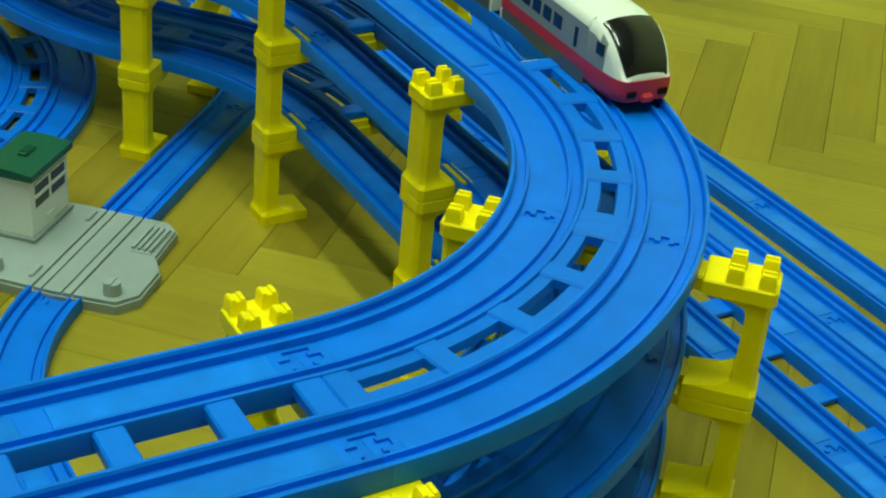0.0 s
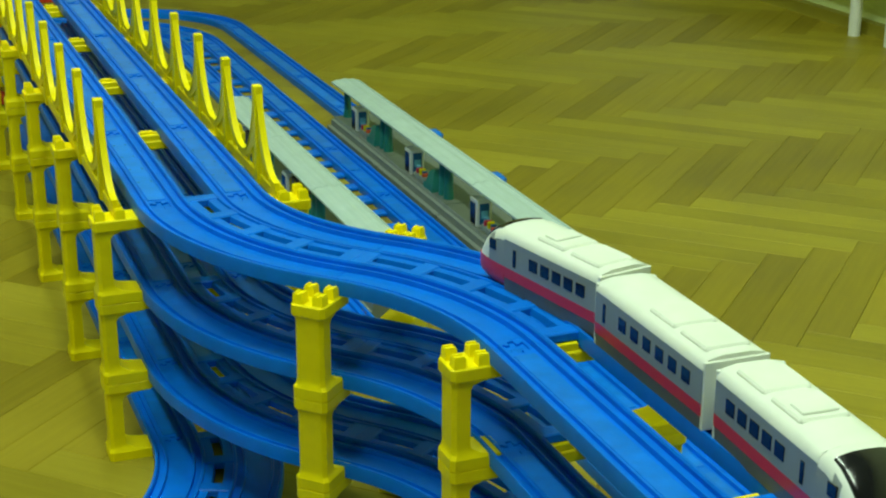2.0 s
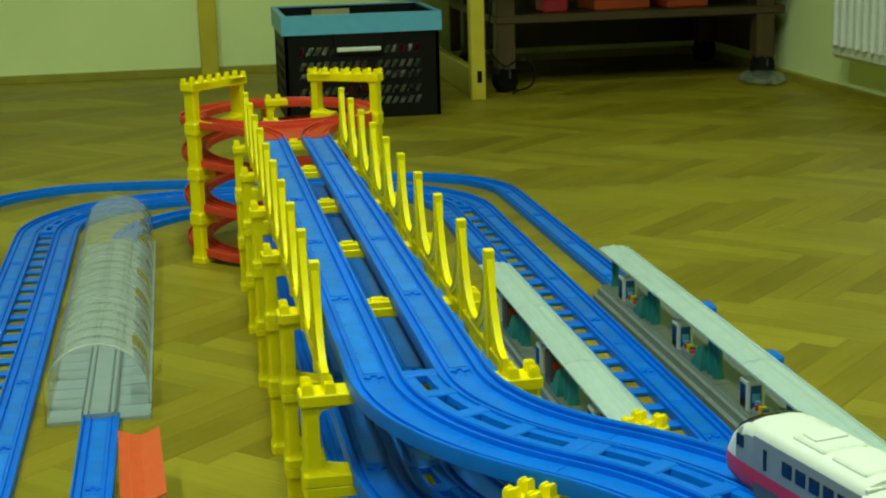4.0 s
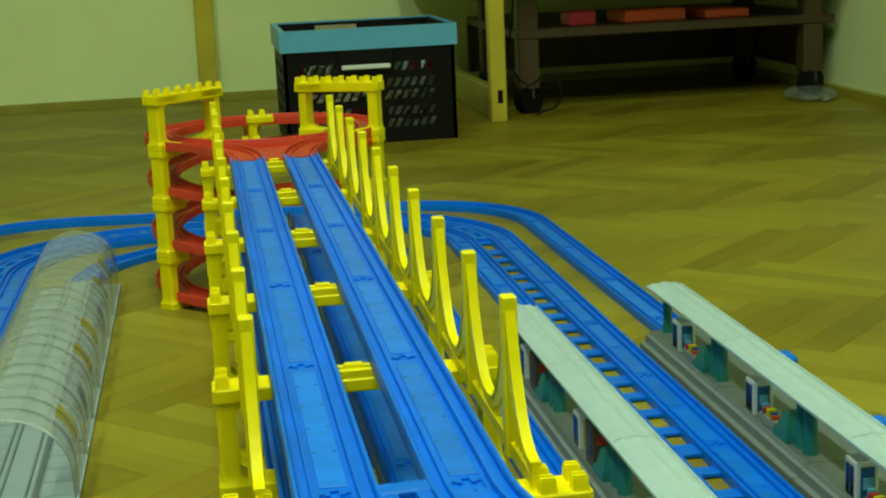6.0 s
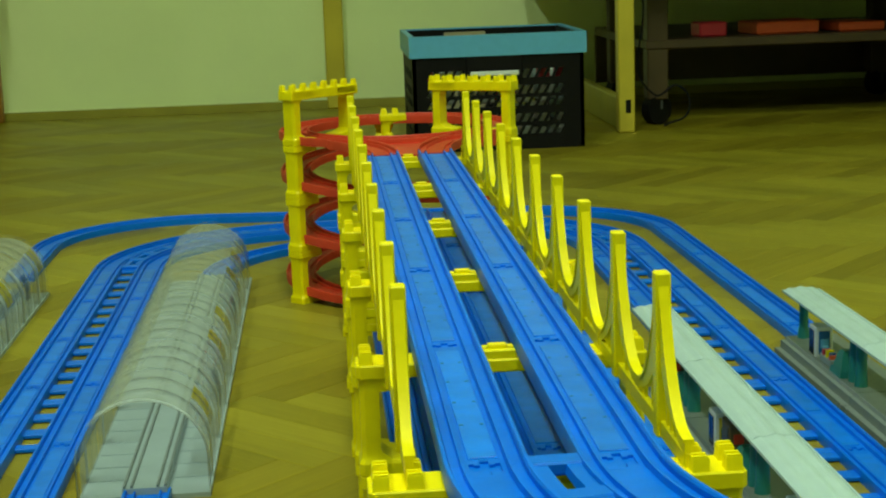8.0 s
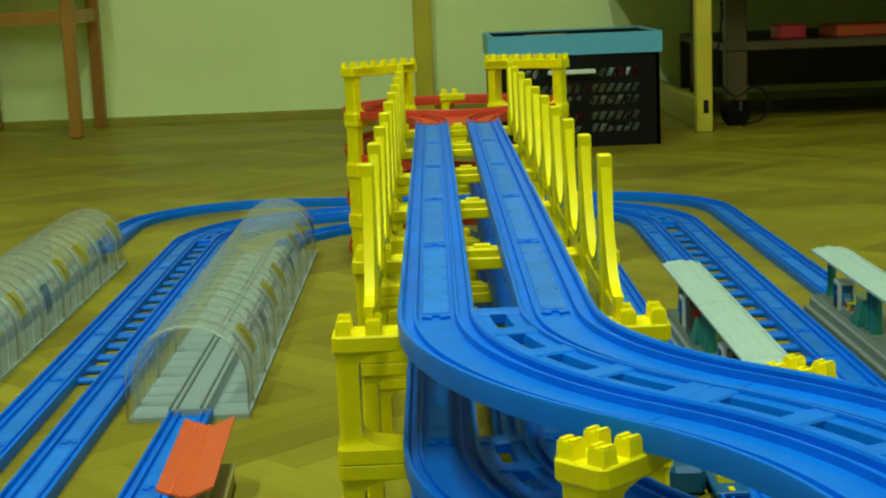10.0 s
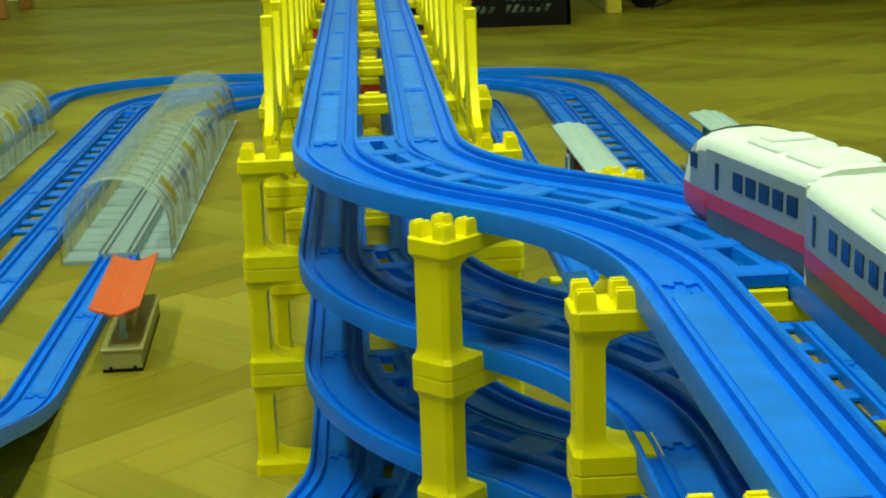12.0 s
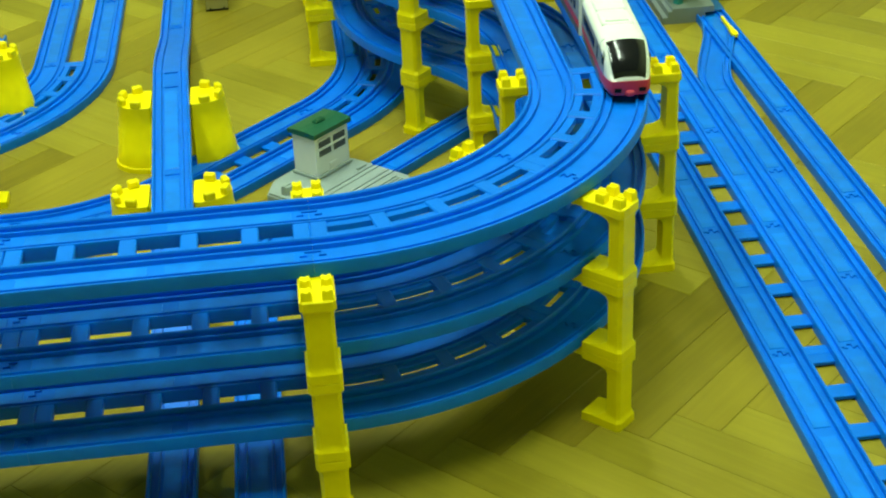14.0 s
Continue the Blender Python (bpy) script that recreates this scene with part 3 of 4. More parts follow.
# ---- red spiral ----
def spiral():
    ob = thing("spiral_track", "red plastic helical toy railway track winding down to the floor", "toy track", pose(RED_X, RED_Y, 0))
    for turn in range(3):
        st = []
        n = 40
        for i in range(n + 1):
            a = 2 * math.pi * (i / n) - math.pi / 2
            z = TOP - LEVEL * (turn + i / n)
            st.append((RED_R * math.cos(a), RED_R * math.sin(a), z, a))
        part("rail", sweep(st, FLAT_RAIL), M["red"], ob, smooth=30)
    st = []
    for i in range(41):
        a = 2 * math.pi * i / 40 - math.pi / 2
        st.append((RED_R * math.cos(a), RED_R * math.sin(a), TOP + 0.0002, a))
    part("top_ring", sweep(st, FLAT_RAIL), M["red"], ob, smooth=30)
    for sgn in (-1, 1):
        st = []
        for i in range(13):
            s = i / 12
            x = sgn * 0.03 + sgn * 0.045 * s ** 2
            y = 1.0712 - RED_Y + 0.13 * s
            st.append((x, y, TOP + 0.0004, -sgn * 0.7 * s))
        part("junction_rail", sweep(st, FLAT_RAIL), M["red"], ob, smooth=30)
    bm = bmesh.new()
    prism(bm, [(-0.04, 1.072 - RED_Y), (0.04, 1.072 - RED_Y), (0.075, -0.10), (-0.075, -0.10)], "z", TOP, TOP + 0.005)
    part("junction_plate", bm, M["red"], ob)
    return ob


spiral()


def arch_pier(x, y, turn, blocks=3):
    """Two pier stacks that straddle the spiral, joined by a crenellated arch on top."""
    ob = thing("arch_pier", "tall yellow plastic pier with a crenellated arch over the red spiral", "toy pier", pose(x, y, 0, 0, 0, turn), "yellow arch piers")
    for k in range(blocks + 1):
        part("block", BLOCK, parent=ob, m=pose(0, 0, LEVEL * k))
    part("block", BLOCK, parent=ob, m=pose(0.093, 0, LEVEL * blocks, 0, 0, 180))
    bm = bmesh.new()
    z = LEVEL * (blocks + 1)
    box(bm, -0.010, -0.0125, z - 0.011, 0.103, 0.0125, z + 0.001, bevel=0.001)
    part("lintel", bm, M["yellow"], ob)
    for k in range(7):
        part("merlon", MERLON, parent=ob, m=pose(-0.006 + 0.0175 * k, 0, z + 0.0005))
    return ob


_bm = bmesh.new()
for _v in (-0.0085, 0.0085):
    cyl(_bm, 0, _v, 0, 0.007, 0.0042, 0.0036, n=8)
MERLON = finish("merlon", _bm, M["yellow"])
arch_pier(-0.101, 1.247, 43)
arch_pier(0.167, 1.262, 151)
pier(0.020, 1.487, -90, 3)
pier(0.012, 1.262, 90, 3)
_p = pier(0.020, 1.395, 0, 3, z=0.018)
part("half_block", boxed(-0.0084, -0.0125, -0.018, 0.0265, 0.0125, -0.0002, bevel=0.001), M["yellow"], _p)


# ---- floor tracks ----
def run_y(x, y0, y1, kind, z=0.0):
    """Straight tracks on the floor along +y from y0 to y1."""
    n = max(1, round((y1 - y0) / L))
    step = (y1 - y0) / n
    for i in range(n):
        if kind == "single":
            straight(x, y0 + step * i, z, 0, step)
        else:
            double_straight(x, y0 + step * i, z, 0, step, max(1, round(step / 0.0535)))


# right double and single, and the far ends of the loops
run_y(0.338, -1.370, 1.412, "double")
run_y(0.338, 1.412, 1.485, "double")
run_y(-0.340, 0.692, 1.485, "double")
run_y(-0.370, 0.05, 0.692, "single")
run_y(-0.310, 0.05, 0.692, "single")
run_y(-0.487, 0.16, 0.552, "single")
run_y(-0.487, 1.46, 1.667, "single")
run_y(-0.219, 0.145, 0.552, "single")
run_y(0.2105, -0.029, 1.40, "single")
# a third track beside the double, branching off the outer single
run_y(0.406, -1.26, -0.19, "single")
_ob = thing("branch_track", "bright blue plastic branch of the turnout", "toy track", pose(0, 0, 0), "blue curved tracks")
_st = []
for i in range(17):
    k = i / 16
    _st.append((0.406 + 0.0512 * k * k * (3 - 2 * k), -0.19 + 0.21 * k, 0.0003, -math.atan(0.0512 / 0.21 * 6 * k * (1 - k))))
part("rail", sweep(_st), M["blue"], _ob, smooth=30)
part("bed", sweep(_st, BED), M["blue"], _ob, smooth=30)
# the outer single track leans a little inwards and its far side runs askew
LEAN = math.atan2(0.031, 2.902)
for i in range(14):
    k = 2.902 / math.cos(LEAN) / 14
    straight(0.471 - k * i * math.sin(LEAN), -1.30 + k * i * math.cos(LEAN), 0, math.degrees(LEAN), k)
for i in range(2):
    curve(0.2265, 1.602, 0, RI, 41.3 * i, 41.3)
    curve(-0.2735, 1.667, 0, RI, 82.6 + 48.7 * i, 48.7)
    straight(0.254 - 0.2498 * i, 1.8137 + 0.0325 * i, 0, 82.6, 0.2518)
for a0 in (0, 45):
    double_curve(0.0945, 1.485, 0, a0)
    double_curve(-0.0965, 1.485, 0, a0 + 90)
for a0 in (0, 45, 90, 135):
    curve(-0.003, 1.40, 0, RI, a0)
double_straight(0.0945, 1.7285, 0, 90, 0.191, 4)
# from under the bridge to the front
double_curve(-RI, 0.0, 0, -45)
double_straight(-0.0414, -0.1722, 0, 135)
double_curve(-0.2139 - RI * 0.7071, -0.302 + RI * 0.7071, 0, -90)
double_straight(-0.2139 - RI * 0.7071, -0.302 + RI * 0.7071 - (RI + RO) / 2, 0, 90)
double_straight(-0.2139 - RI * 0.7071 - L, -0.302 + RI * 0.7071 - (RI + RO) / 2, 0, 90)
# left double bends away
double_curve(-0.5835, 0.05, 0, -45)
double_curve(-0.5835, 0.05, 0, -90)
double_straight(-0.5835, 0.05 - 0.2435, 0, 90)
# the track of the level crossing
curve(-0.003, -0.029, 0, RI, -45)
straight(0.148, -0.180, 0, 135, 0.193)
curve(-0.0643 + RI * 0.7071, -0.397 - RI * 0.7071, 0, RI, 135)
for i in range(2):
    straight(-0.1268, -0.548 - L * i, 0, 180)
# ramps
def ramp(x, y, z0, z1, heading, length=L):
    """A track that swings gently from one height to another."""
    ob = thing("ramp_track", "bright blue plastic ramp track of the toy railway", "toy track", pose(x, y, 0, 0, 0, heading), "blue ramps")
    st = []
    for i in range(15):
        k = i / 14
        st.append((0, 0.0002 + (length - 0.0004) * k, z0 + (z1 - z0) * (0.5 * k + 0.5 * k * k * (3 - 2 * k)), 0))
    part("rail", sweep(st), M["blue"], ob, smooth=30)
    part("bed", sweep(st, BED), M["blue"], ob, smooth=30)
    return ob


WAY = 180 + 2.2      # both elevated tracks lean a little


def elevated(x, y):
    """A track that climbs from the floor at (x, y) and runs on one block high towards the front."""
    s, c = math.sin(radians(2.2)), -math.cos(radians(2.2))
    ramp(x, y, 0, LEVEL, WAY, 0.305)
    for d, ln in ((0.305, 0.040), (0.345, L), (0.345 + L, 0.107)):
        straight(x + s * d, y + c * d, LEVEL, WAY, ln)


elevated(-0.219, 0.145)
elevated(-0.455, 0.160)
ramp(-0.1934, -0.5210, LEVEL, 0, 180)
for i in range(2):
    straight(-0.1934, -0.735 - L * i, 0, 180)


TOWER_OFF = 0.0285


def tower_bm(h):
    """A castle tower cut flat on the side where the track lies against it."""
    bm = bmesh.new()
    n = 28
    rows = []
    for z, r in ((0.0, 0.0385), (0.005, 0.0380), (0.0055, 0.0362), (h * 0.3, 0.0340), (h * 0.3 + 0.0008, 0.0333), (h * 0.6, 0.0312), (h * 0.6 + 0.0008, 0.0305), (h - 0.010, 0.0285), (h - 0.0005, 0.0282), (h, 0.0276)):
        rows.append([(max(0.0206 - TOWER_OFF, r * math.cos(2 * math.pi * i / n)), r * 0.85 * math.sin(2 * math.pi * i / n), z) for i in range(n)])
    loft(bm, rows)
    return bm


def round_pier(x, y, turn, h, group="yellow tower piers"):
    ob = thing("tower_pier", "pair of bright yellow plastic castle-tower piers under a ramp", "toy pier", pose(x, y, 0, 0, 0, turn), group)
    me = finish("tower", tower_bm(h), M["yellow"], 35)
    for sgn in (0, 180):
        tw = part("tower", me, parent=ob, m=pose(0, 0, 0, 0, 0, sgn) @ pose(TOWER_OFF, 0, 0))
        for i in range(4):
            a = radians(-72 + 48 * i)
            part("merlon", TOWER_MERLON, parent=tw, m=pose(0.0242 * math.cos(a), 0.0205 * math.sin(a), h - 0.0006, 0, 0, math.degrees(a)))
    part("saddle", boxed(-0.0206, -0.014, 0, 0.0206, 0.014, LEVEL - 0.0004), M["yellow"], ob)
    return ob


TOWER_MERLON = finish("merlon", boxed(-0.0034, -0.0056, 0, 0.0034, 0.0056, 0.0085, bevel=0.0014), M["yellow"])
round_pier(-0.2050, -0.230, 0, LEVEL + 0.006)
round_pier(-0.1970, -0.455, 0, LEVEL + 0.006)
round_pier(-0.4400, -0.065, 0, LEVEL + 0.006)
pier(-0.405, -0.300, 0, 2)


# ---- tunnels ----
def tunnel(x, y, length):
    ob = thing("clear_tunnel", "clear plastic arched toy tunnel with ribs over the track", "toy tunnel", pose(x, y, 0), "clear tunnels")
    w, rise, crown = 0.0510, 0.033, 0.048
    prof = [(w, 0.004), (w, 0.014), (w, 0.024)]
    for i in range(21):
        a = math.pi * i / 20
        prof.append((w * math.cos(a), rise + crown * math.sin(a)))
    prof += [(-w, 0.024), (-w, 0.014), (-w, 0.004)]

    def shell(y0, y1, grow, lo=0, hi=99, thick=0.0011):
        bm = bmesh.new()
        line = prof[lo:hi]
        rows = [[bm.verts.new((u * (1 + grow), yy, z * (1 + grow) if z > 0.01 else z)) for u, z in line] for yy in (y0, y1)]
        for i in range(len(line) - 1):
            bm.faces.new((rows[0][i], rows[0][i + 1], rows[1][i + 1], rows[1][i]))
        bmesh.ops.solidify(bm, geom=list(bm.faces), thickness=thick)
        return bm

    n = round(length / 0.1)
    step = length / n
    pm = finish("shell_panel", shell(0.0, step - 0.003, 0.0), M["clear"], 40)
    rm = finish("rib", shell(-0.003, 0.0, 0.03), M["clearrib"], 40)
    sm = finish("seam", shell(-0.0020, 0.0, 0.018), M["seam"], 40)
    wm = finish("window_strip", shell(0.0, 0.017, 0.008, 0, 9), M["clearrim"], 40)
    lm = finish("window_strip", shell(0.0, 0.012, 0.008, 18, 27), M["clearrim"], 40)
    ym = finish("sticker", shell(0.0, 0.034, 0.008, 4, 9), M["clearyellow"], 40)
    bm_ = finish("sticker", shell(0.0, 0.030, 0.008, 2, 7), M["clearblue"], 40)
    for k in range(n):
        part("shell_panel", pm, parent=ob, m=pose(0, step * k, 0)).visible_shadow = False
        part("rib", rm, parent=ob, m=pose(0, step * k, 0))
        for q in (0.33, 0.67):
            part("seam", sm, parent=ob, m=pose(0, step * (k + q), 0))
        part("window_strip", wm, parent=ob, m=pose(0, step * (k + 0.30), 0), label="pale arched window strip")
        part("window_strip", lm, parent=ob, m=pose(0, step * (k + 0.30), 0), label="pale arched window strip")
        if (k * 7 + int(x * 100)) % 3:
            part("sticker", ym, parent=ob, m=pose(0, step * (k + 0.52), 0), label="yellow printed sticker")
        else:
            part("sticker", bm_, parent=ob, m=pose(0, step * (k + 0.55), 0), label="blue printed sticker")
    part("rib", rm, parent=ob, m=pose(0, length, 0))
    part("front_rim", shell(-0.0095, -0.003, 0.045, thick=0.0030), M["clearrim"], ob, "thick pale clear front rim", smooth=40)
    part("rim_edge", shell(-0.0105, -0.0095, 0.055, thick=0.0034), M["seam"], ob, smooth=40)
    bm = bmesh.new()
    prism(bm, [(-0.0528, 0.0), (0.0528, 0.0), (0.0528, 0.004), (-0.0528, 0.004)], "y", -0.006, length + 0.006)
    base = part("base", bm, M["bedwhite"], ob, "pale grey ribbed track bed")
    part("track_bed", boxed(-0.018, -0.006, 0.0038, 0.018, length + 0.006, 0.0105), M["bedwhite"], base)
    for u in (-0.0165, -0.0105, 0.0105, 0.0165):
        part("guide_rail", boxed(u - 0.0009, -0.005, 0.0103, u + 0.0009, length + 0.005, 0.0125), M["grey"], base)
    for k in range(1, 3 * n):
        yy = step * k / 3
        part("bed_rib", BEDRIB, parent=base, m=pose(0, yy, 0))
    return ob


BEDRIB = finish("bed_rib", boxed(-0.0500, -0.0006, 0.0035, 0.0500, 0.0006, 0.0046), M["bedwhite"])
tunnel(-0.2215, 0.559, 0.83)
tunnel(-0.4840, 0.559, 0.80)


# ---- stations ----
def platform(x, y0, y1, seams, booths, back, group="grey station platforms"):
    """Platform units end to end; seams: where the roof is joined, from the near end; booths: brown boxes in place of stalls."""
    ob = thing("station_platform", "grey toy station platform with pale ribbed roof on teal posts", "toy station", pose(x, y0, 0), group)
    ln = y1 - y0
    n = round(ln / 0.2135)
    unit = ln / n
    for k in range(n):
        a, b = unit * k, unit * (k + 1) - 0.0012
        bm = bmesh.new()
        prism(bm, [(-0.027, 0.0), (0.027, 0.0), (0.027, 0.0125), (back, 0.0125), (back, 0.020), (-0.015, 0.020), (-0.016, 0.0165), (-0.0205, 0.0165), (-0.021, 0.0085), (-0.027, 0.0085)], "y", a, b)
        base = part("base", bm, M["grey"], ob, "stepped grey platform base")
        for q in (0.001, 0.010, unit - 0.0125):
            part("joint_rib", boxed(-0.0280, a + q, 0.0, -0.0262, a + q + 0.0022, 0.0085), M["grey"], base)
    edges = [0.0] + list(seams) + [ln]
    for a, b in zip(edges, edges[1:]):
        bm = bmesh.new()
        top = []
        for q in range(25):
            u = -0.0185 + 0.037 * q / 24
            top.append((u, 0.0722 - 9.0 * u * u + 0.0006 * math.cos(2 * math.pi * u / 0.0125)))
        out = top + [(u, z - 0.0020) for u, z in top[::-1]]
        prism(bm, out, "y", a, b - 0.0012)
        roof = part("roof", bm, M["lightgrey"], ob, "pale grey-green ribbed roof", smooth=40)
        part("roof_lip", boxed(-0.0195, a, 0.0672, -0.0180, b - 0.0012, 0.0700, bevel=0.0004), M["lightgrey"], roof)
        part("roof_lip", boxed(0.0180, a, 0.0672, 0.0195, b - 0.0012, 0.0700, bevel=0.0004), M["lightgrey"], roof)
    for k in range(n):
        y = unit * k
        # from the near end of the unit: columns, bench, stall or booth, kiosk
        for v in (y + 0.020, y + 0.0365):
            bm = bmesh.new()
            cyl(bm, -0.003, v, 0.0195, 0.0300, 0.0064, 0.0056, n=14)
            cyl(bm, -0.003, v, 0.0298, 0.0705, 0.0054, 0.0050, n=14)
            part("column", bm, M["teal"], ob, "rounded teal column", smooth=40)
        bm = bmesh.new()
        loft(bm, [[(-0.014 + i, y + 0.046 + i, z), (0.008 - i, y + 0.046 + i, z), (0.008 - i, y + 0.076 - j, z), (-0.014 + i, y + 0.076 - j, z)]
                  for z, i, j in ((0.0195, 0.0, 0.0), (0.0260, 0.0004, 0.0004), (0.0275, 0.0012, 0.006), (0.0420, 0.0036, 0.013), (0.0450, 0.0055, 0.016))])
        part("bench", bm, M["teal"], ob, "stepped rounded teal bench", smooth=40)
        if booths:
            booth = part("booth", boxed(-0.013, y + 0.076, 0.0196, 0.010, y + 0.100, 0.0560, bevel=0.0008), M["brownbox"], ob, "brown box with a red strip")
            part("strip", boxed(-0.0100, y + 0.0752, 0.0400, -0.0020, y + 0.0762, 0.0480), M["red"], booth)
            part("print", boxed(-0.0138, y + 0.080, 0.0300, -0.0128, y + 0.096, 0.0520), M["dark"], booth, "dark printed side")
        else:
            stall = part("stall", boxed(-0.011, y + 0.084, 0.0195, 0.008, y + 0.116, 0.0275, bevel=0.001), M["bluegrey"], ob, "low grey stall with coloured goods")
            for q in range(6):
                part("packet", boxed(-0.0105 + 0.002 * (q % 2), y + 0.0855 + 0.0050 * q, 0.0270, -0.0030, y + 0.0895 + 0.0050 * q, 0.0310 + 0.0016 * (q % 3)), M[("orange", "deepblue", "yellow", "teal", "carred", "sky")[q]], stall)
        kio = part("kiosk", boxed(-0.012, y + 0.126, 0.0195, 0.006, y + 0.146, 0.0500, bevel=0.0008), M["white"], ob, "white kiosk with a dark door")
        part("kiosk_door", boxed(-0.0128, y + 0.1300, 0.0215, -0.0115, y + 0.1355, 0.0460), M["window"], kio, "tall dark door")
        part("kiosk_door", boxed(-0.0128, y + 0.1375, 0.0215, -0.0115, y + 0.1430, 0.0460), M["window"], kio, "tall dark door")
        part("kiosk_poster", boxed(-0.0085, y + 0.1250, 0.0225, 0.0025, y + 0.1264, 0.046), M["paleyellow" if booths else "deepblue"], kio, "printed poster")
        part("picture", boxed(-0.0070, y + 0.1244, 0.0290, 0.0010, y + 0.1252, 0.0380), M["green" if booths else "sky"], kio)
    bm = bmesh.new()
    cyl(bm, 0.001, ln - 0.010, 0.019, 0.0705, 0.0048, n=12)
    cyl(bm, 0.001, ln - 0.010, 0.019, 0.0300, 0.0066, 0.0054, n=12)
    part("post", bm, M["teal"], ob, "teal post", smooth=40)
    return ob


platform(0.2545, 0.200, 0.838, (0.212, 0.425), True, 0.0269)
platform(0.4220, 0.030, 0.884, (0.059, 0.339, 0.619), False, 0.0385)


def block_box(x, y):
    ob = thing("signal_box", "blue plastic rounded box beside the outer track", "toy signal", pose(x, y, 0), "blue signal boxes")
    part("box", boxed(-0.010, -0.013, 0.0, 0.012, 0.013, 0.034, bevel=0.004), M["blue"], ob)
    part("low_box", boxed(-0.009, -0.042, 0.0, 0.011, -0.0135, 0.027, bevel=0.004), M["blue"], ob)
    part("knob", boxed(-0.003, -0.030, 0.0265, 0.003, -0.024, 0.0300, bevel=0.001), M["yellow"], ob, "yellow knob")
    return ob


block_box(0.488, 0.715)
block_box(0.488, 0.505)


def siding_box(m, club):
    ob = thing("track_switch", "deep blue plastic switch box with yellow lever beside the platform", "toy switch", m, "track switches")
    part("plate", boxed(-0.012, 0.030, 0.0068, 0.012, 0.160, 0.0112, bevel=0.001), M["deepblue"], ob)
    bm = bmesh.new()
    prism(bm, [(-0.006, 0.078), (0.006, 0.078), (0.007, 0.140), (-0.005, 0.140)], "z", 0.011, 0.0165)
    part("lever", bm, M["yellow"], ob, "yellow lever plate")
    bm = bmesh.new()
    if not club:
        box(bm, -0.0020, 0.150, 0.0088, 0.0020, 0.158, 0.0120)
    else:
        prism(bm, [(-0.0040, -0.055), (-0.0020, -0.061), (0.0030, -0.061), (0.0045, -0.055), (0.0022, -0.030), (0.0015, 0.002), (-0.0015, 0.002), (-0.0022, -0.030)], "z", 0.0088, 0.0128)
    part("club_lever" if club else "stud", bm, M["yellow"], ob, "thin yellow club-shaped lever" if club else "")
    box_part = part("box", boxed(0.014, 0.085, 0, 0.040, 0.135, 0.022, bevel=0.004), M["deepblue"], ob, "deep blue box")
    part("knob", boxed(0.020, 0.100, 0.0215, 0.030, 0.112, 0.0265, bevel=0.0012), M["yellow"], box_part, "yellow knob")
    return ob


siding_box(pose(0.465, 0.010, 0), True)
siding_box(pose(0.2005, 0.435, 0, 0, 0, 180), False)


def red_halt():
    ob = thing("small_station", "tan plastic halt platform with an orange-red ribbed roof", "toy station", pose(-0.1665, 0.213, 0, 0, 0, 2.3))
    part("base", boxed(-0.0145, 0.0006, 0.0022, 0.0145, 0.1514, 0.0165, bevel=0.0006), M["tan"], ob)
    part("top_plate", boxed(-0.016, -0.0006, 0.0160, 0.016, 0.1526, 0.0185, bevel=0.0006), M["tan"], ob)
    part("foot_plate", boxed(-0.0150, 0.0, 0.0, 0.0150, 0.152, 0.0024), M["black"], ob, "black foot plate")
    for u in (-0.009, 0.009):
        part("stud", boxed(u - 0.0012, -0.0004, 0.0020, u + 0.0012, 0.003, 0.0046), M["black"], ob)
    bm = bmesh.new()
    top = [(-0.021, 0.0525), (-0.0125, 0.0487), (-0.0115, 0.0493), (-0.0045, 0.0462), (-0.0035, 0.0470), (-0.0005, 0.0458), (0.0165, 0.0525)]
    out = top + [(u, z - 0.0016) for u, z in top[::-1]]
    prism(bm, out, "y", -0.004, 0.162)
    part("roof", bm, M["orange"], ob, "orange-red folded roof")
    for yy in (0.028, 0.122):
        bm = bmesh.new()
        cyl(bm, -0.001, yy, 0.018, 0.0455, 0.0021, n=10)
        cyl(bm, -0.001, yy, 0.018, 0.023, 0.0036, n=10)
        part("post", bm, M["lightgrey"], ob, "pale grey post")
    part("bench", boxed(-0.007, 0.045, 0.0182, 0.005, 0.105, 0.029, bevel=0.001), M["tan"], ob)
    return ob


red_halt()


# ---- level crossing and signal hut ----
def clip(pts, u0, u1):
    """The part of a convex outline between two lines along the track."""
    for lim, sgn in ((u0, 1), (u1, -1)):
        out = []
        for (ua, va), (ub, vb) in zip(pts, pts[1:] + pts[:1]):
            ina, inb = (ua - lim) * sgn >= 0, (ub - lim) * sgn >= 0
            if ina:
                out.append((ua, va))
            if ina != inb:
                k = (lim - ua) / (ub - ua)
                out.append((lim, va + (vb - va) * k))
        pts = out
    return pts


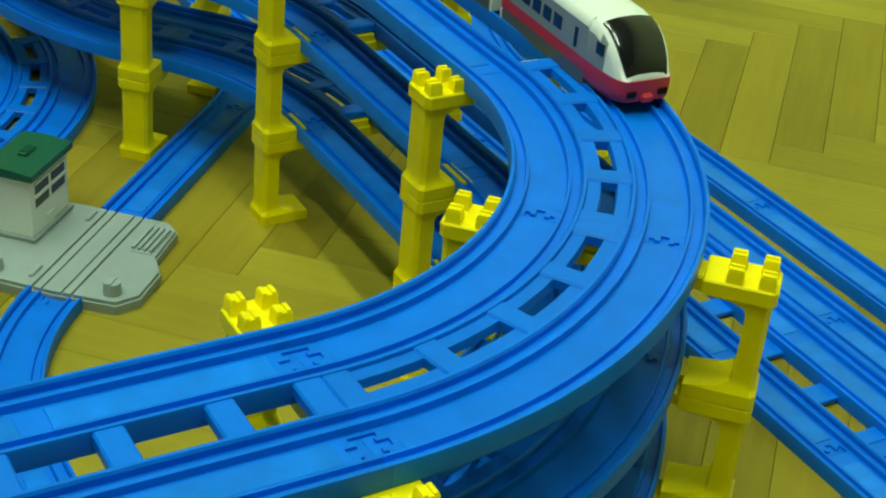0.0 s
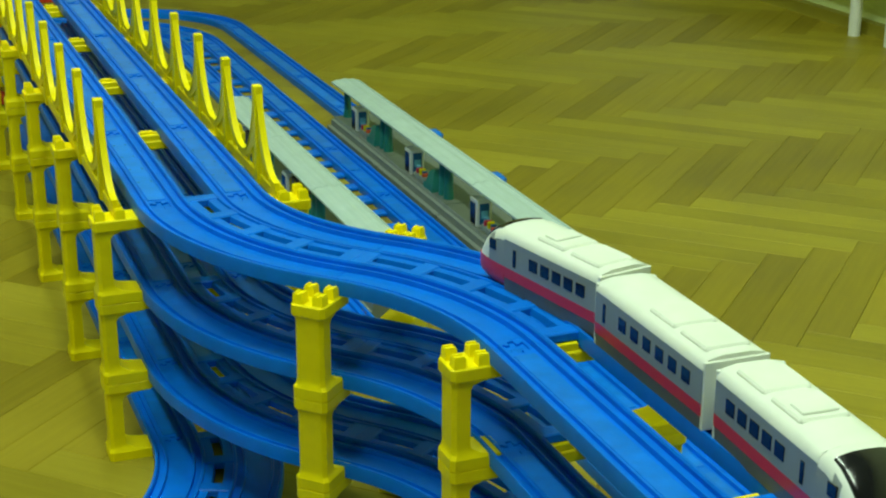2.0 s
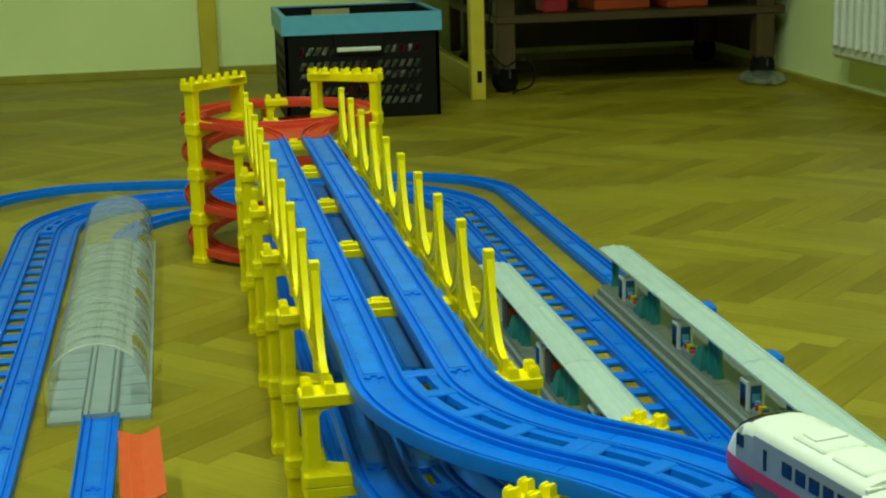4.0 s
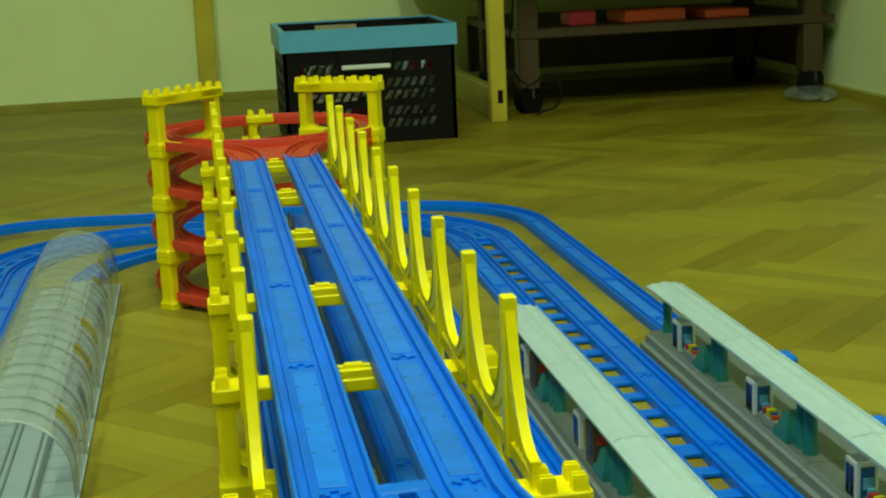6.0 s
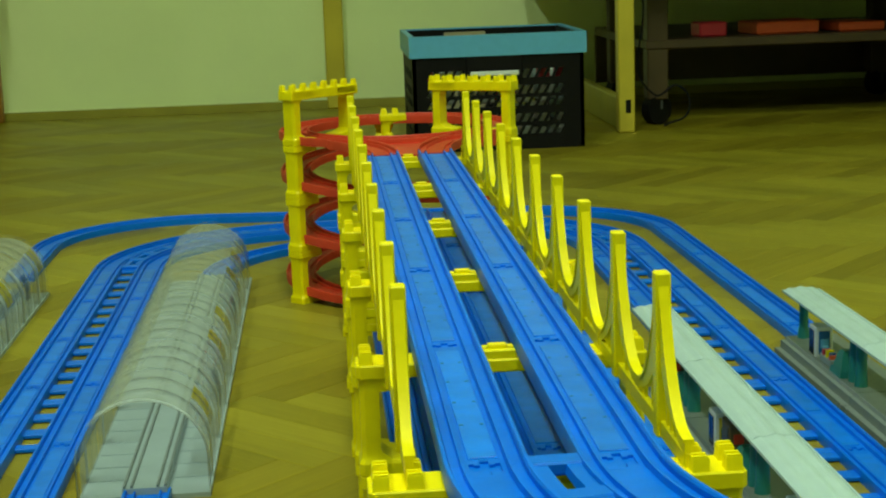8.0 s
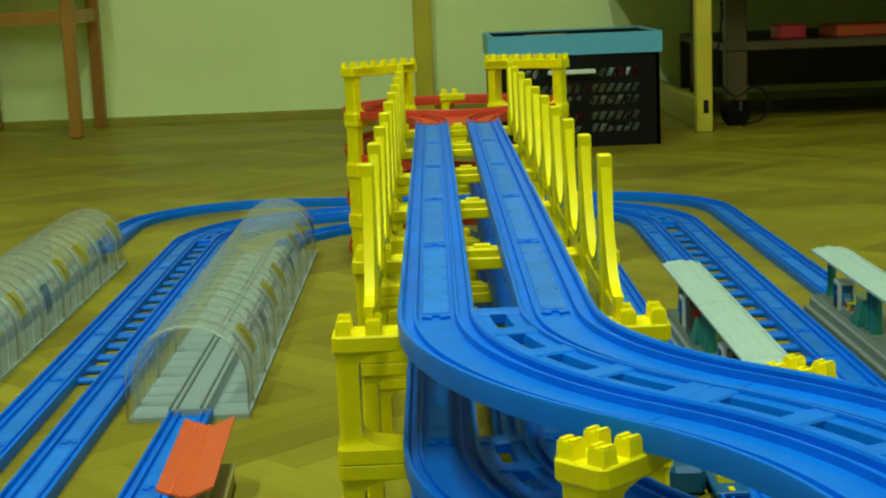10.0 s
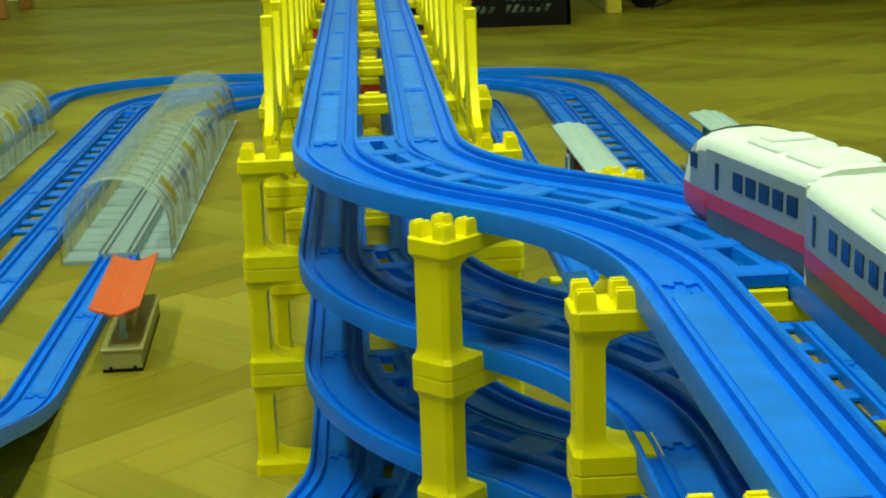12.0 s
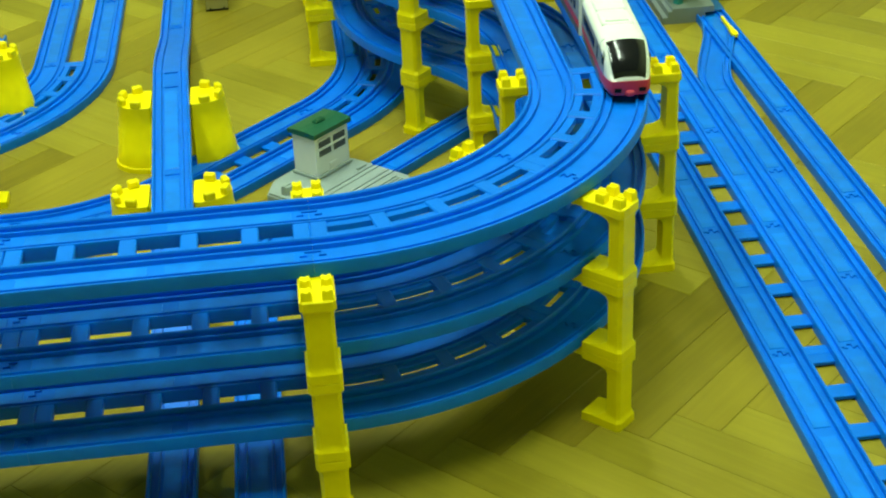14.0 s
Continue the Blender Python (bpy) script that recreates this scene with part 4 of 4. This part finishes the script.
def crossing():
    """Its local x goes across the track and its y along it."""
    ob = thing("level_crossing", "pale grey plastic level crossing plate across the blue track", "toy crossing", pose(-0.0285, -0.3565, 0, 0, 0, 135))
    line = [(0.064, 0.0537), (0.0785, 0.030), (0.0785, -0.053), (0.0297, -0.0575), (-0.033, -0.0580), (-0.0417, -0.0500), (-0.0435, -0.012), (-0.0540, 0.004), (-0.0544, 0.036), (-0.044, 0.0500), (0.0, 0.0537)]
    bm = bmesh.new()
    prism(bm, line, "z", 0.0, 0.0064)
    part("plate", bm, M["bluegrey"], ob)
    for u0, u1 in ((-0.06, -0.0145), (-0.0128, -0.0076), (-0.0062, 0.0062), (0.0076, 0.0128), (0.0145, 0.08)):
        bm = bmesh.new()
        prism(bm, clip([(u * 0.975, v * 0.975) for u, v in line], u0, u1), "z", 0.0063, 0.0090)
        part("deck", bm, M["bluegrey"], ob)
    part("ridge_frame", boxed(-0.0395, -0.047, 0.0088, -0.0235, -0.012, 0.0100, bevel=0.0004), M["bluegrey"], ob)
    for u in (-0.0378, -0.0336, -0.0294, -0.0252):
        part("grid_bar", boxed(u - 0.0011, -0.045, 0.0098, u + 0.0011, -0.014, 0.0120), M["bluegrey"], ob)
    for u, v in ((-0.0365, 0.0395), (0.046, 0.0425)):
        bm = bmesh.new()
        cyl(bm, u, v, 0.0085, 0.0175, 0.0062, 0.0054, n=14)
        box(bm, u - 0.0012, v - 0.0050, 0.0173, u + 0.0012, v + 0.0050, 0.0186)
        part("knob", bm, M["bluegrey"], ob)
    for u, v in ((0.020, -0.043), (0.020, 0.036)):
        part("track_latch", boxed(u - 0.0016, v - 0.007, 0.0088, u + 0.0016, v + 0.007, 0.0112, bevel=0.0006), M["bluegrey"], ob)
    return ob


crossing()


def hut():
    ob = thing("signal_hut", "small white toy hut with dark green roof by the crossing", "toy hut", pose(-0.0520, -0.3020, 0.0090, 0, 0, 135))
    w, d, h = 0.0160, 0.0255, 0.0475
    part("base", boxed(-w - 0.0025, -d - 0.0020, 0.0, w + 0.0025, d + 0.0020, 0.0035, bevel=0.0008), M["bluegrey"], ob, "grey base")
    body = part("body", boxed(-w, -d, 0.0030, w, d, h, bevel=0.0008), M["white"], ob)
    rows = [[(-w - 0.0028, y, h - 0.0006), (w + 0.0028, y, h - 0.0006), (w + 0.0026, y, h + 0.0042), (0.004, y, h + 0.0056), (-0.004, y, h + 0.0056), (-w - 0.0026, y, h + 0.0042)] for y in (-d - 0.003, d + 0.003)]
    bm = bmesh.new()
    loft(bm, rows)
    roof = part("roof", bm, M["green"], ob, "dark green roof")
    part("ridge_cap", boxed(-0.0035, -0.007, h + 0.0055, 0.0035, 0.007, h + 0.0078, bevel=0.0006), M["green"], roof)
    for k in range(3):
        part("slot", boxed(-0.0026 + 0.0019 * k, -0.005, h + 0.0076, -0.0014 + 0.0019 * k, 0.005, h + 0.0086), M["green"], roof)
    for v in (-0.0200, 0.0020):
        for z in (0.0235, 0.0335):
            win = part("window", boxed(-w - 0.0004, v, z, -w + 0.001, v + 0.0180, z + 0.0075), M["dark"], body, "dark window pane")
            part("glazing_bar", boxed(-w - 0.0012, v - 0.0012, z + 0.0075, -w + 0.001, v + 0.0192, z + 0.0090), M["white"], win)
    part("door_line", boxed(-w - 0.0008, -0.004, 0.0032, -w + 0.001, 0.006, 0.0120, bevel=0.0003), M["white"], body)
    return ob


hut()


# ---- train ----
def car(m, length, cab, name, label):
    """A car from the local origin along +y. Its nose, if it has a cab, is at -y (cab=-1) or +y (cab=1)."""
    ob = thing(name, label, "toy train", m, "cars of the toy train")
    W, ZB, ZS = 0.0198, 0.0118, 0.0188

    def Y(v):
        return v if cab >= 0 else length - v
    nose = 0.034 if cab else 0.0
    # side walls in two colours with an inset row of windows
    def strip(z0, z1, w0, w1, a, b):
        bm = bmesh.new()
        rows = []
        for v in (a, b):
            rows.append([(-w0, Y(v), z0), (w0, Y(v), z0), (w1, Y(v), z1), (-w1, Y(v), z1)])
        loft(bm, rows)
        return bm
    body_end = length - nose
    part("underframe", strip(0.003, ZB + 0.0005, W * 0.95, W * 0.985, 0.001, body_end), M["skirting"], ob, "dark grey skirt")
    part("lower_side", strip(ZB, ZS, W * 0.992, W, 0.0, body_end), M["carred"], ob, "crimson lower side band")
    part("upper_side", strip(ZS, 0.0374, W, W * 0.985, 0.0, body_end), M["carside"], ob, "silver-grey window band")
    bm = bmesh.new()
    sec = [(-W * 0.99, 0.0374), (W * 0.99, 0.0374), (W * 0.965, 0.0402), (W * 0.84, 0.0428), (W * 0.45, 0.0445), (-W * 0.45, 0.0445), (-W * 0.84, 0.0428), (-W * 0.965, 0.0402)]
    loft(bm, [[(u, Y(v), z) for u, z in sec] for v in (0.0, body_end)])
    roof = part("roof", bm, M["white"], ob, "white roof", smooth=35)
    nb = max(1, int((body_end - 0.02) / 0.034))
    for k in range(nb):
        c = 0.022 + k * 0.034
        bm = bmesh.new()
        box(bm, -0.0135, min(Y(c - 0.014), Y(c + 0.014)), 0.0420, 0.0135, max(Y(c - 0.014), Y(c + 0.014)), 0.0458, bevel=0.0012)
        part("roof_unit", bm, M["white"], roof)
    # white end panels
    for v in ((0.0,) if cab else (0.0, length)):
        a, b = (v - 0.0016, v + 0.001) if v == 0.0 else (v - 0.001, v + 0.0016)
        bm = bmesh.new()
        box(bm, -W * 0.97, min(Y(a), Y(b)), 0.004, W * 0.97, max(Y(a), Y(b)), 0.0420, bevel=0.0004)
        part("end_panel", bm, M["white"], ob, "white end panel")
    n = 5 if cab else 6
    for sx in (-1, 1):
        for k in range(n):
            v = 0.012 + (body_end - 0.036) * k / n
            bm = bmesh.new()
            xa, xb = sorted((sx * W * 0.9, sx * (W + 0.0003)))
            box(bm, xa, min(Y(v), Y(v + 0.0086)), 0.0245, xb, max(Y(v), Y(v + 0.0086)), 0.0322)
            part("window", bm, M["window"], ob, "dark side window")
        v = body_end - 0.013
        bm = bmesh.new()
        xa, xb = sorted((sx * W * 0.9, sx * (W + 0.0003)))
        box(bm, xa, min(Y(v), Y(v + 0.003)), 0.0215, xb, max(Y(v), Y(v + 0.003)), 0.0328)
        part("door_window", bm, M["window"], ob)
    if cab:
        steps = [(0.0, 1.0, 0.0445, 0.003), (0.006, 0.995, 0.0442, 0.003), (0.012, 0.985, 0.0425, 0.003), (0.018, 0.965, 0.0390, 0.0035), (0.0235, 0.93, 0.0340, 0.004),
                 (0.028, 0.88, 0.0285, 0.0045), (0.0315, 0.80, 0.0232, 0.005), (0.034, 0.68, 0.0205, 0.006)]
        rows = []
        for v, k, top, bot in steps:
            w, y = W * k, Y(body_end + v)
            side = max(ZS + 0.0005, top - 0.0085)
            rows.append([(-w, y, ZS), (w, y, ZS), (w * 0.985, y, side), (w * 0.93, y, max(side, top - 0.0038)), (w * 0.72, y, max(ZS + 0.001, top - 0.0012)), (w * 0.36, y, max(ZS + 0.0015, top)),
                         (-w * 0.36, y, max(ZS + 0.0015, top)), (-w * 0.72, y, max(ZS + 0.001, top - 0.0012)), (-w * 0.93, y, max(side, top - 0.0038)), (-w * 0.985, y, side)])
        bm = bmesh.new()
        loft(bm, rows)
        for f in bm.faces:
            c = f.calc_center_median()
            if abs(f.normal.x) > 0.8 or (abs(c.x) > W * 0.8 and c.z < 0.0365):
                if (c.y if cab > 0 else length - c.y) < body_end + 0.0185:
                    f.material_index = 1
        cabp = part("cab", bm, [M["white"], M["carside"]], ob, "white rounded cab with grey cheeks", smooth=50)
        rows = []
        for v, k, top, bot in steps:
            w, y = W * (k + 0.012), Y(body_end + v + 0.0006 * (v > 0))
            rows.append([(-w * 0.84, y, bot + 0.001), (w * 0.84, y, bot + 0.001), (w * 0.97, y, 0.0085), (w, y, 0.0125), (w * 0.985, y, ZS + 0.0002), (-w * 0.985, y, ZS + 0.0002), (-w, y, 0.0125), (-w * 0.97, y, 0.0085)])
        bm = bmesh.new()
        loft(bm, rows)
        low = part("nose", bm, M["carred"], ob, "crimson lower nose", smooth=50)
        rows = []
        for v, k, top, bot in steps[1:7]:
            w = W * k * 0.80
            z, y = top + 0.0006, Y(body_end + v + 0.0010)
            rows.append([(-w, y, z - 0.0060), (w, y, z - 0.0060), (w, y, z - 0.0022), (w * 0.88, y, z - 0.0012), (w * 0.45, y, z), (0, y, z + 0.0003), (-w * 0.45, y, z), (-w * 0.88, y, z - 0.0012), (-w, y, z - 0.0022)])
        bm = bmesh.new()
        loft(bm, rows)
        part("windscreen", bm, M["window"], cabp, "black wraparound windscreen", smooth=50)
        for sx in (-1, 1):
            bm = bmesh.new()
            a = body_end + 0.0275
            box(bm, sx * 0.0100 - 0.0028, min(Y(a), Y(a + 0.0078)), 0.0098, sx * 0.0100 + 0.0028, max(Y(a), Y(a + 0.0078)), 0.0132)
            part("headlight", bm, M["black"], low, "dark headlight recess")
            bm = bmesh.new()
            xa, xb = sorted((sx * W * 0.80, sx * W * 1.000))
            box(bm, xa, min(Y(body_end + 0.0095), Y(body_end + 0.0165)), 0.0270, xb, max(Y(body_end + 0.0095), Y(body_end + 0.0165)), 0.0335)
            part("cab_window", bm, M["window"], cabp)
        bm = bmesh.new()
        a = body_end + 0.030
        box(bm, -0.0040, min(Y(a), Y(a + 0.0070)), 0.0060, 0.0040, max(Y(a), Y(a + 0.0070)), 0.0115, bevel=0.0015)
        part("coupler_cover", bm, M["carred"], low, "crimson coupler cover")
        bm = bmesh.new()
        box(bm, -0.0100, min(Y(0.054), Y(0.066)), 0.0455, 0.0100, max(Y(0.054), Y(0.066)), 0.0472, bevel=0.0005)
        part("pantograph", bm, M["white"], roof, "low white pantograph plate")
    for v in (0.022, length - 0.030):
        for sx in (-1, 1):
            bm = bmesh.new()
            cyl(bm, 0, 0, -0.002, 0.002, 0.0062, n=14)
            part("wheel", bm, M["black"], ob, m=pose(sx * 0.0138, Y(v), 0.0060, 0, 90, 0))
    part("coupler", boxed(-0.003, min(Y(-0.009), Y(0.0)), 0.004, 0.003, max(Y(-0.009), Y(0.0)), 0.008), M["dark"], ob)
    part("bellows", boxed(-0.0090, min(Y(-0.0036), Y(-0.0014)), 0.010, 0.0090, max(Y(-0.0036), Y(-0.0014)), 0.036, bevel=0.0005), M["white"], ob, "white gangway end")
    return ob


def outer_track(d):
    """The point at a way d from the end of the front bend back along the outer track to the bridge."""
    bend, turn = RO * math.pi / 4, RI * math.pi / 4
    if d < 0:
        return 0.2026 - RO + RO * math.cos(d / RO), -0.5584 + RO * math.sin(d / RO)
    if d < L:
        return 0.2026, -0.5584 + d
    if d < L + bend:
        a = (d - L) / RO
        return C2[0] + RO * math.cos(a), C2[1] + RO * math.sin(a)
    if d < L + bend + turn:
        a = math.pi * 1.25 - (d - L - bend) / RI
        return C1[0] + RI * math.cos(a), C1[1] + RI * math.sin(a)
    return 0.06, d - L - bend - turn


def on_track(d, length):
    """The pose of a car whose two bogies stand on the outer track, its near end about d along."""
    a, b = outer_track(d + 0.028), outer_track(d + length - 0.028)
    way = math.atan2(-(b[0] - a[0]), b[1] - a[1])
    return pose(a[0] + 0.028 * math.sin(way), a[1] - 0.028 * math.cos(way), TOP + 0.0062, 0, 0, math.degrees(way))


NEAR = -0.072
car(on_track(NEAR, 0.130), 0.130, -1, "train_car", "white-roofed grey and crimson toy train end car with a black windscreen")
car(on_track(NEAR + 0.142, 0.122), 0.122, 0, "train_car", "white-roofed grey and crimson toy train middle car")
car(on_track(NEAR + 0.276, 0.130), 0.130, 1, "train_car", "white-roofed grey and crimson toy train end car with a black windscreen")


# ---- parquet, last ----
PW, PN = 0.041, 7
PL = PW * PN


def plank_bm():
    bm = bmesh.new()
    g, b = 0.00014, 0.0004
    x0, x1, y0, y1 = g, PL - g, g, PW - g
    lo = [bm.verts.new(p) for p in ((x0, y0, -0.004), (x1, y0, -0.004), (x1, y1, -0.004), (x0, y1, -0.004))]
    mid = [bm.verts.new(p) for p in ((x0, y0, -b), (x1, y0, -b), (x1, y1, -b), (x0, y1, -b))]
    hi = [bm.verts.new(p) for p in ((x0 + b, y0 + b, 0), (x1 - b, y0 + b, 0), (x1 - b, y1 - b, 0), (x0 + b, y1 - b, 0))]
    for a, c in ((lo, mid), (mid, hi)):
        for i in range(4):
            bm.faces.new((a[i], a[(i + 1) % 4], c[(i + 1) % 4], c[i]))
    bm.faces.new(hi)
    return bm


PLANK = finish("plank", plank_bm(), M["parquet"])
# for the turned planks, whose weaker sheen is put into a darker colour
SHADED_PLANK = finish("plank", plank_bm(), M["shadedoak"])
spots = []
R45 = pose(0, 0, 0, 0, 0, -45)
for i in range(-190, 191):
    for j in range(-24, 25):
        for turned in (0, 1):
            if not turned:
                m = R45 @ pose(i * PW + j * PL, i * PW - j * PL, 0)
            else:
                m = R45 @ pose(PL + i * PW + PW + j * PL, (i - PN + 1) * PW - j * PL, 0, 0, 0, 90)
            c = m @ Vector((PL / 2, PW / 2, 0))
            if X0 - 0.1 < c.x < X1 + 0.15 and Y0 - 0.1 < c.y < Y1 + 0.15:
                spots.append((c, m, turned))
near = sorted(spots, key=lambda s: (s[0].x - 0.35) ** 2 + (s[0].y - 0.0) ** 2)
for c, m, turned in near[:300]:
    part("plank", SHADED_PLANK if turned else PLANK, parent=floor, m=m)
pv = [v.co.copy() for v in PLANK.vertices]
pf = [tuple(p.vertices) for p in PLANK.polygons]
for way in (0, 1):
    base = R45 @ pose(0, 0, 0, 0, 0, 90 * way)
    back = base.inverted()
    verts, faces = [], []
    for c, m, turned in near[300:]:
        if turned == way:
            o = len(verts)
            k = back @ m
            verts += [k @ v for v in pv]
            faces += [tuple(o + i for i in f) for f in pf]
    me = bpy.data.meshes.new("planks")
    me.from_pydata(verts, [], faces)
    me.materials.append(M["shadedoak" if way else "parquet"])
    rest = new("planks", me)
    rest.parent = floor
    rest.matrix_basis = base
    tagged(rest, "far yellow oak parquet planks", kind="stuff")
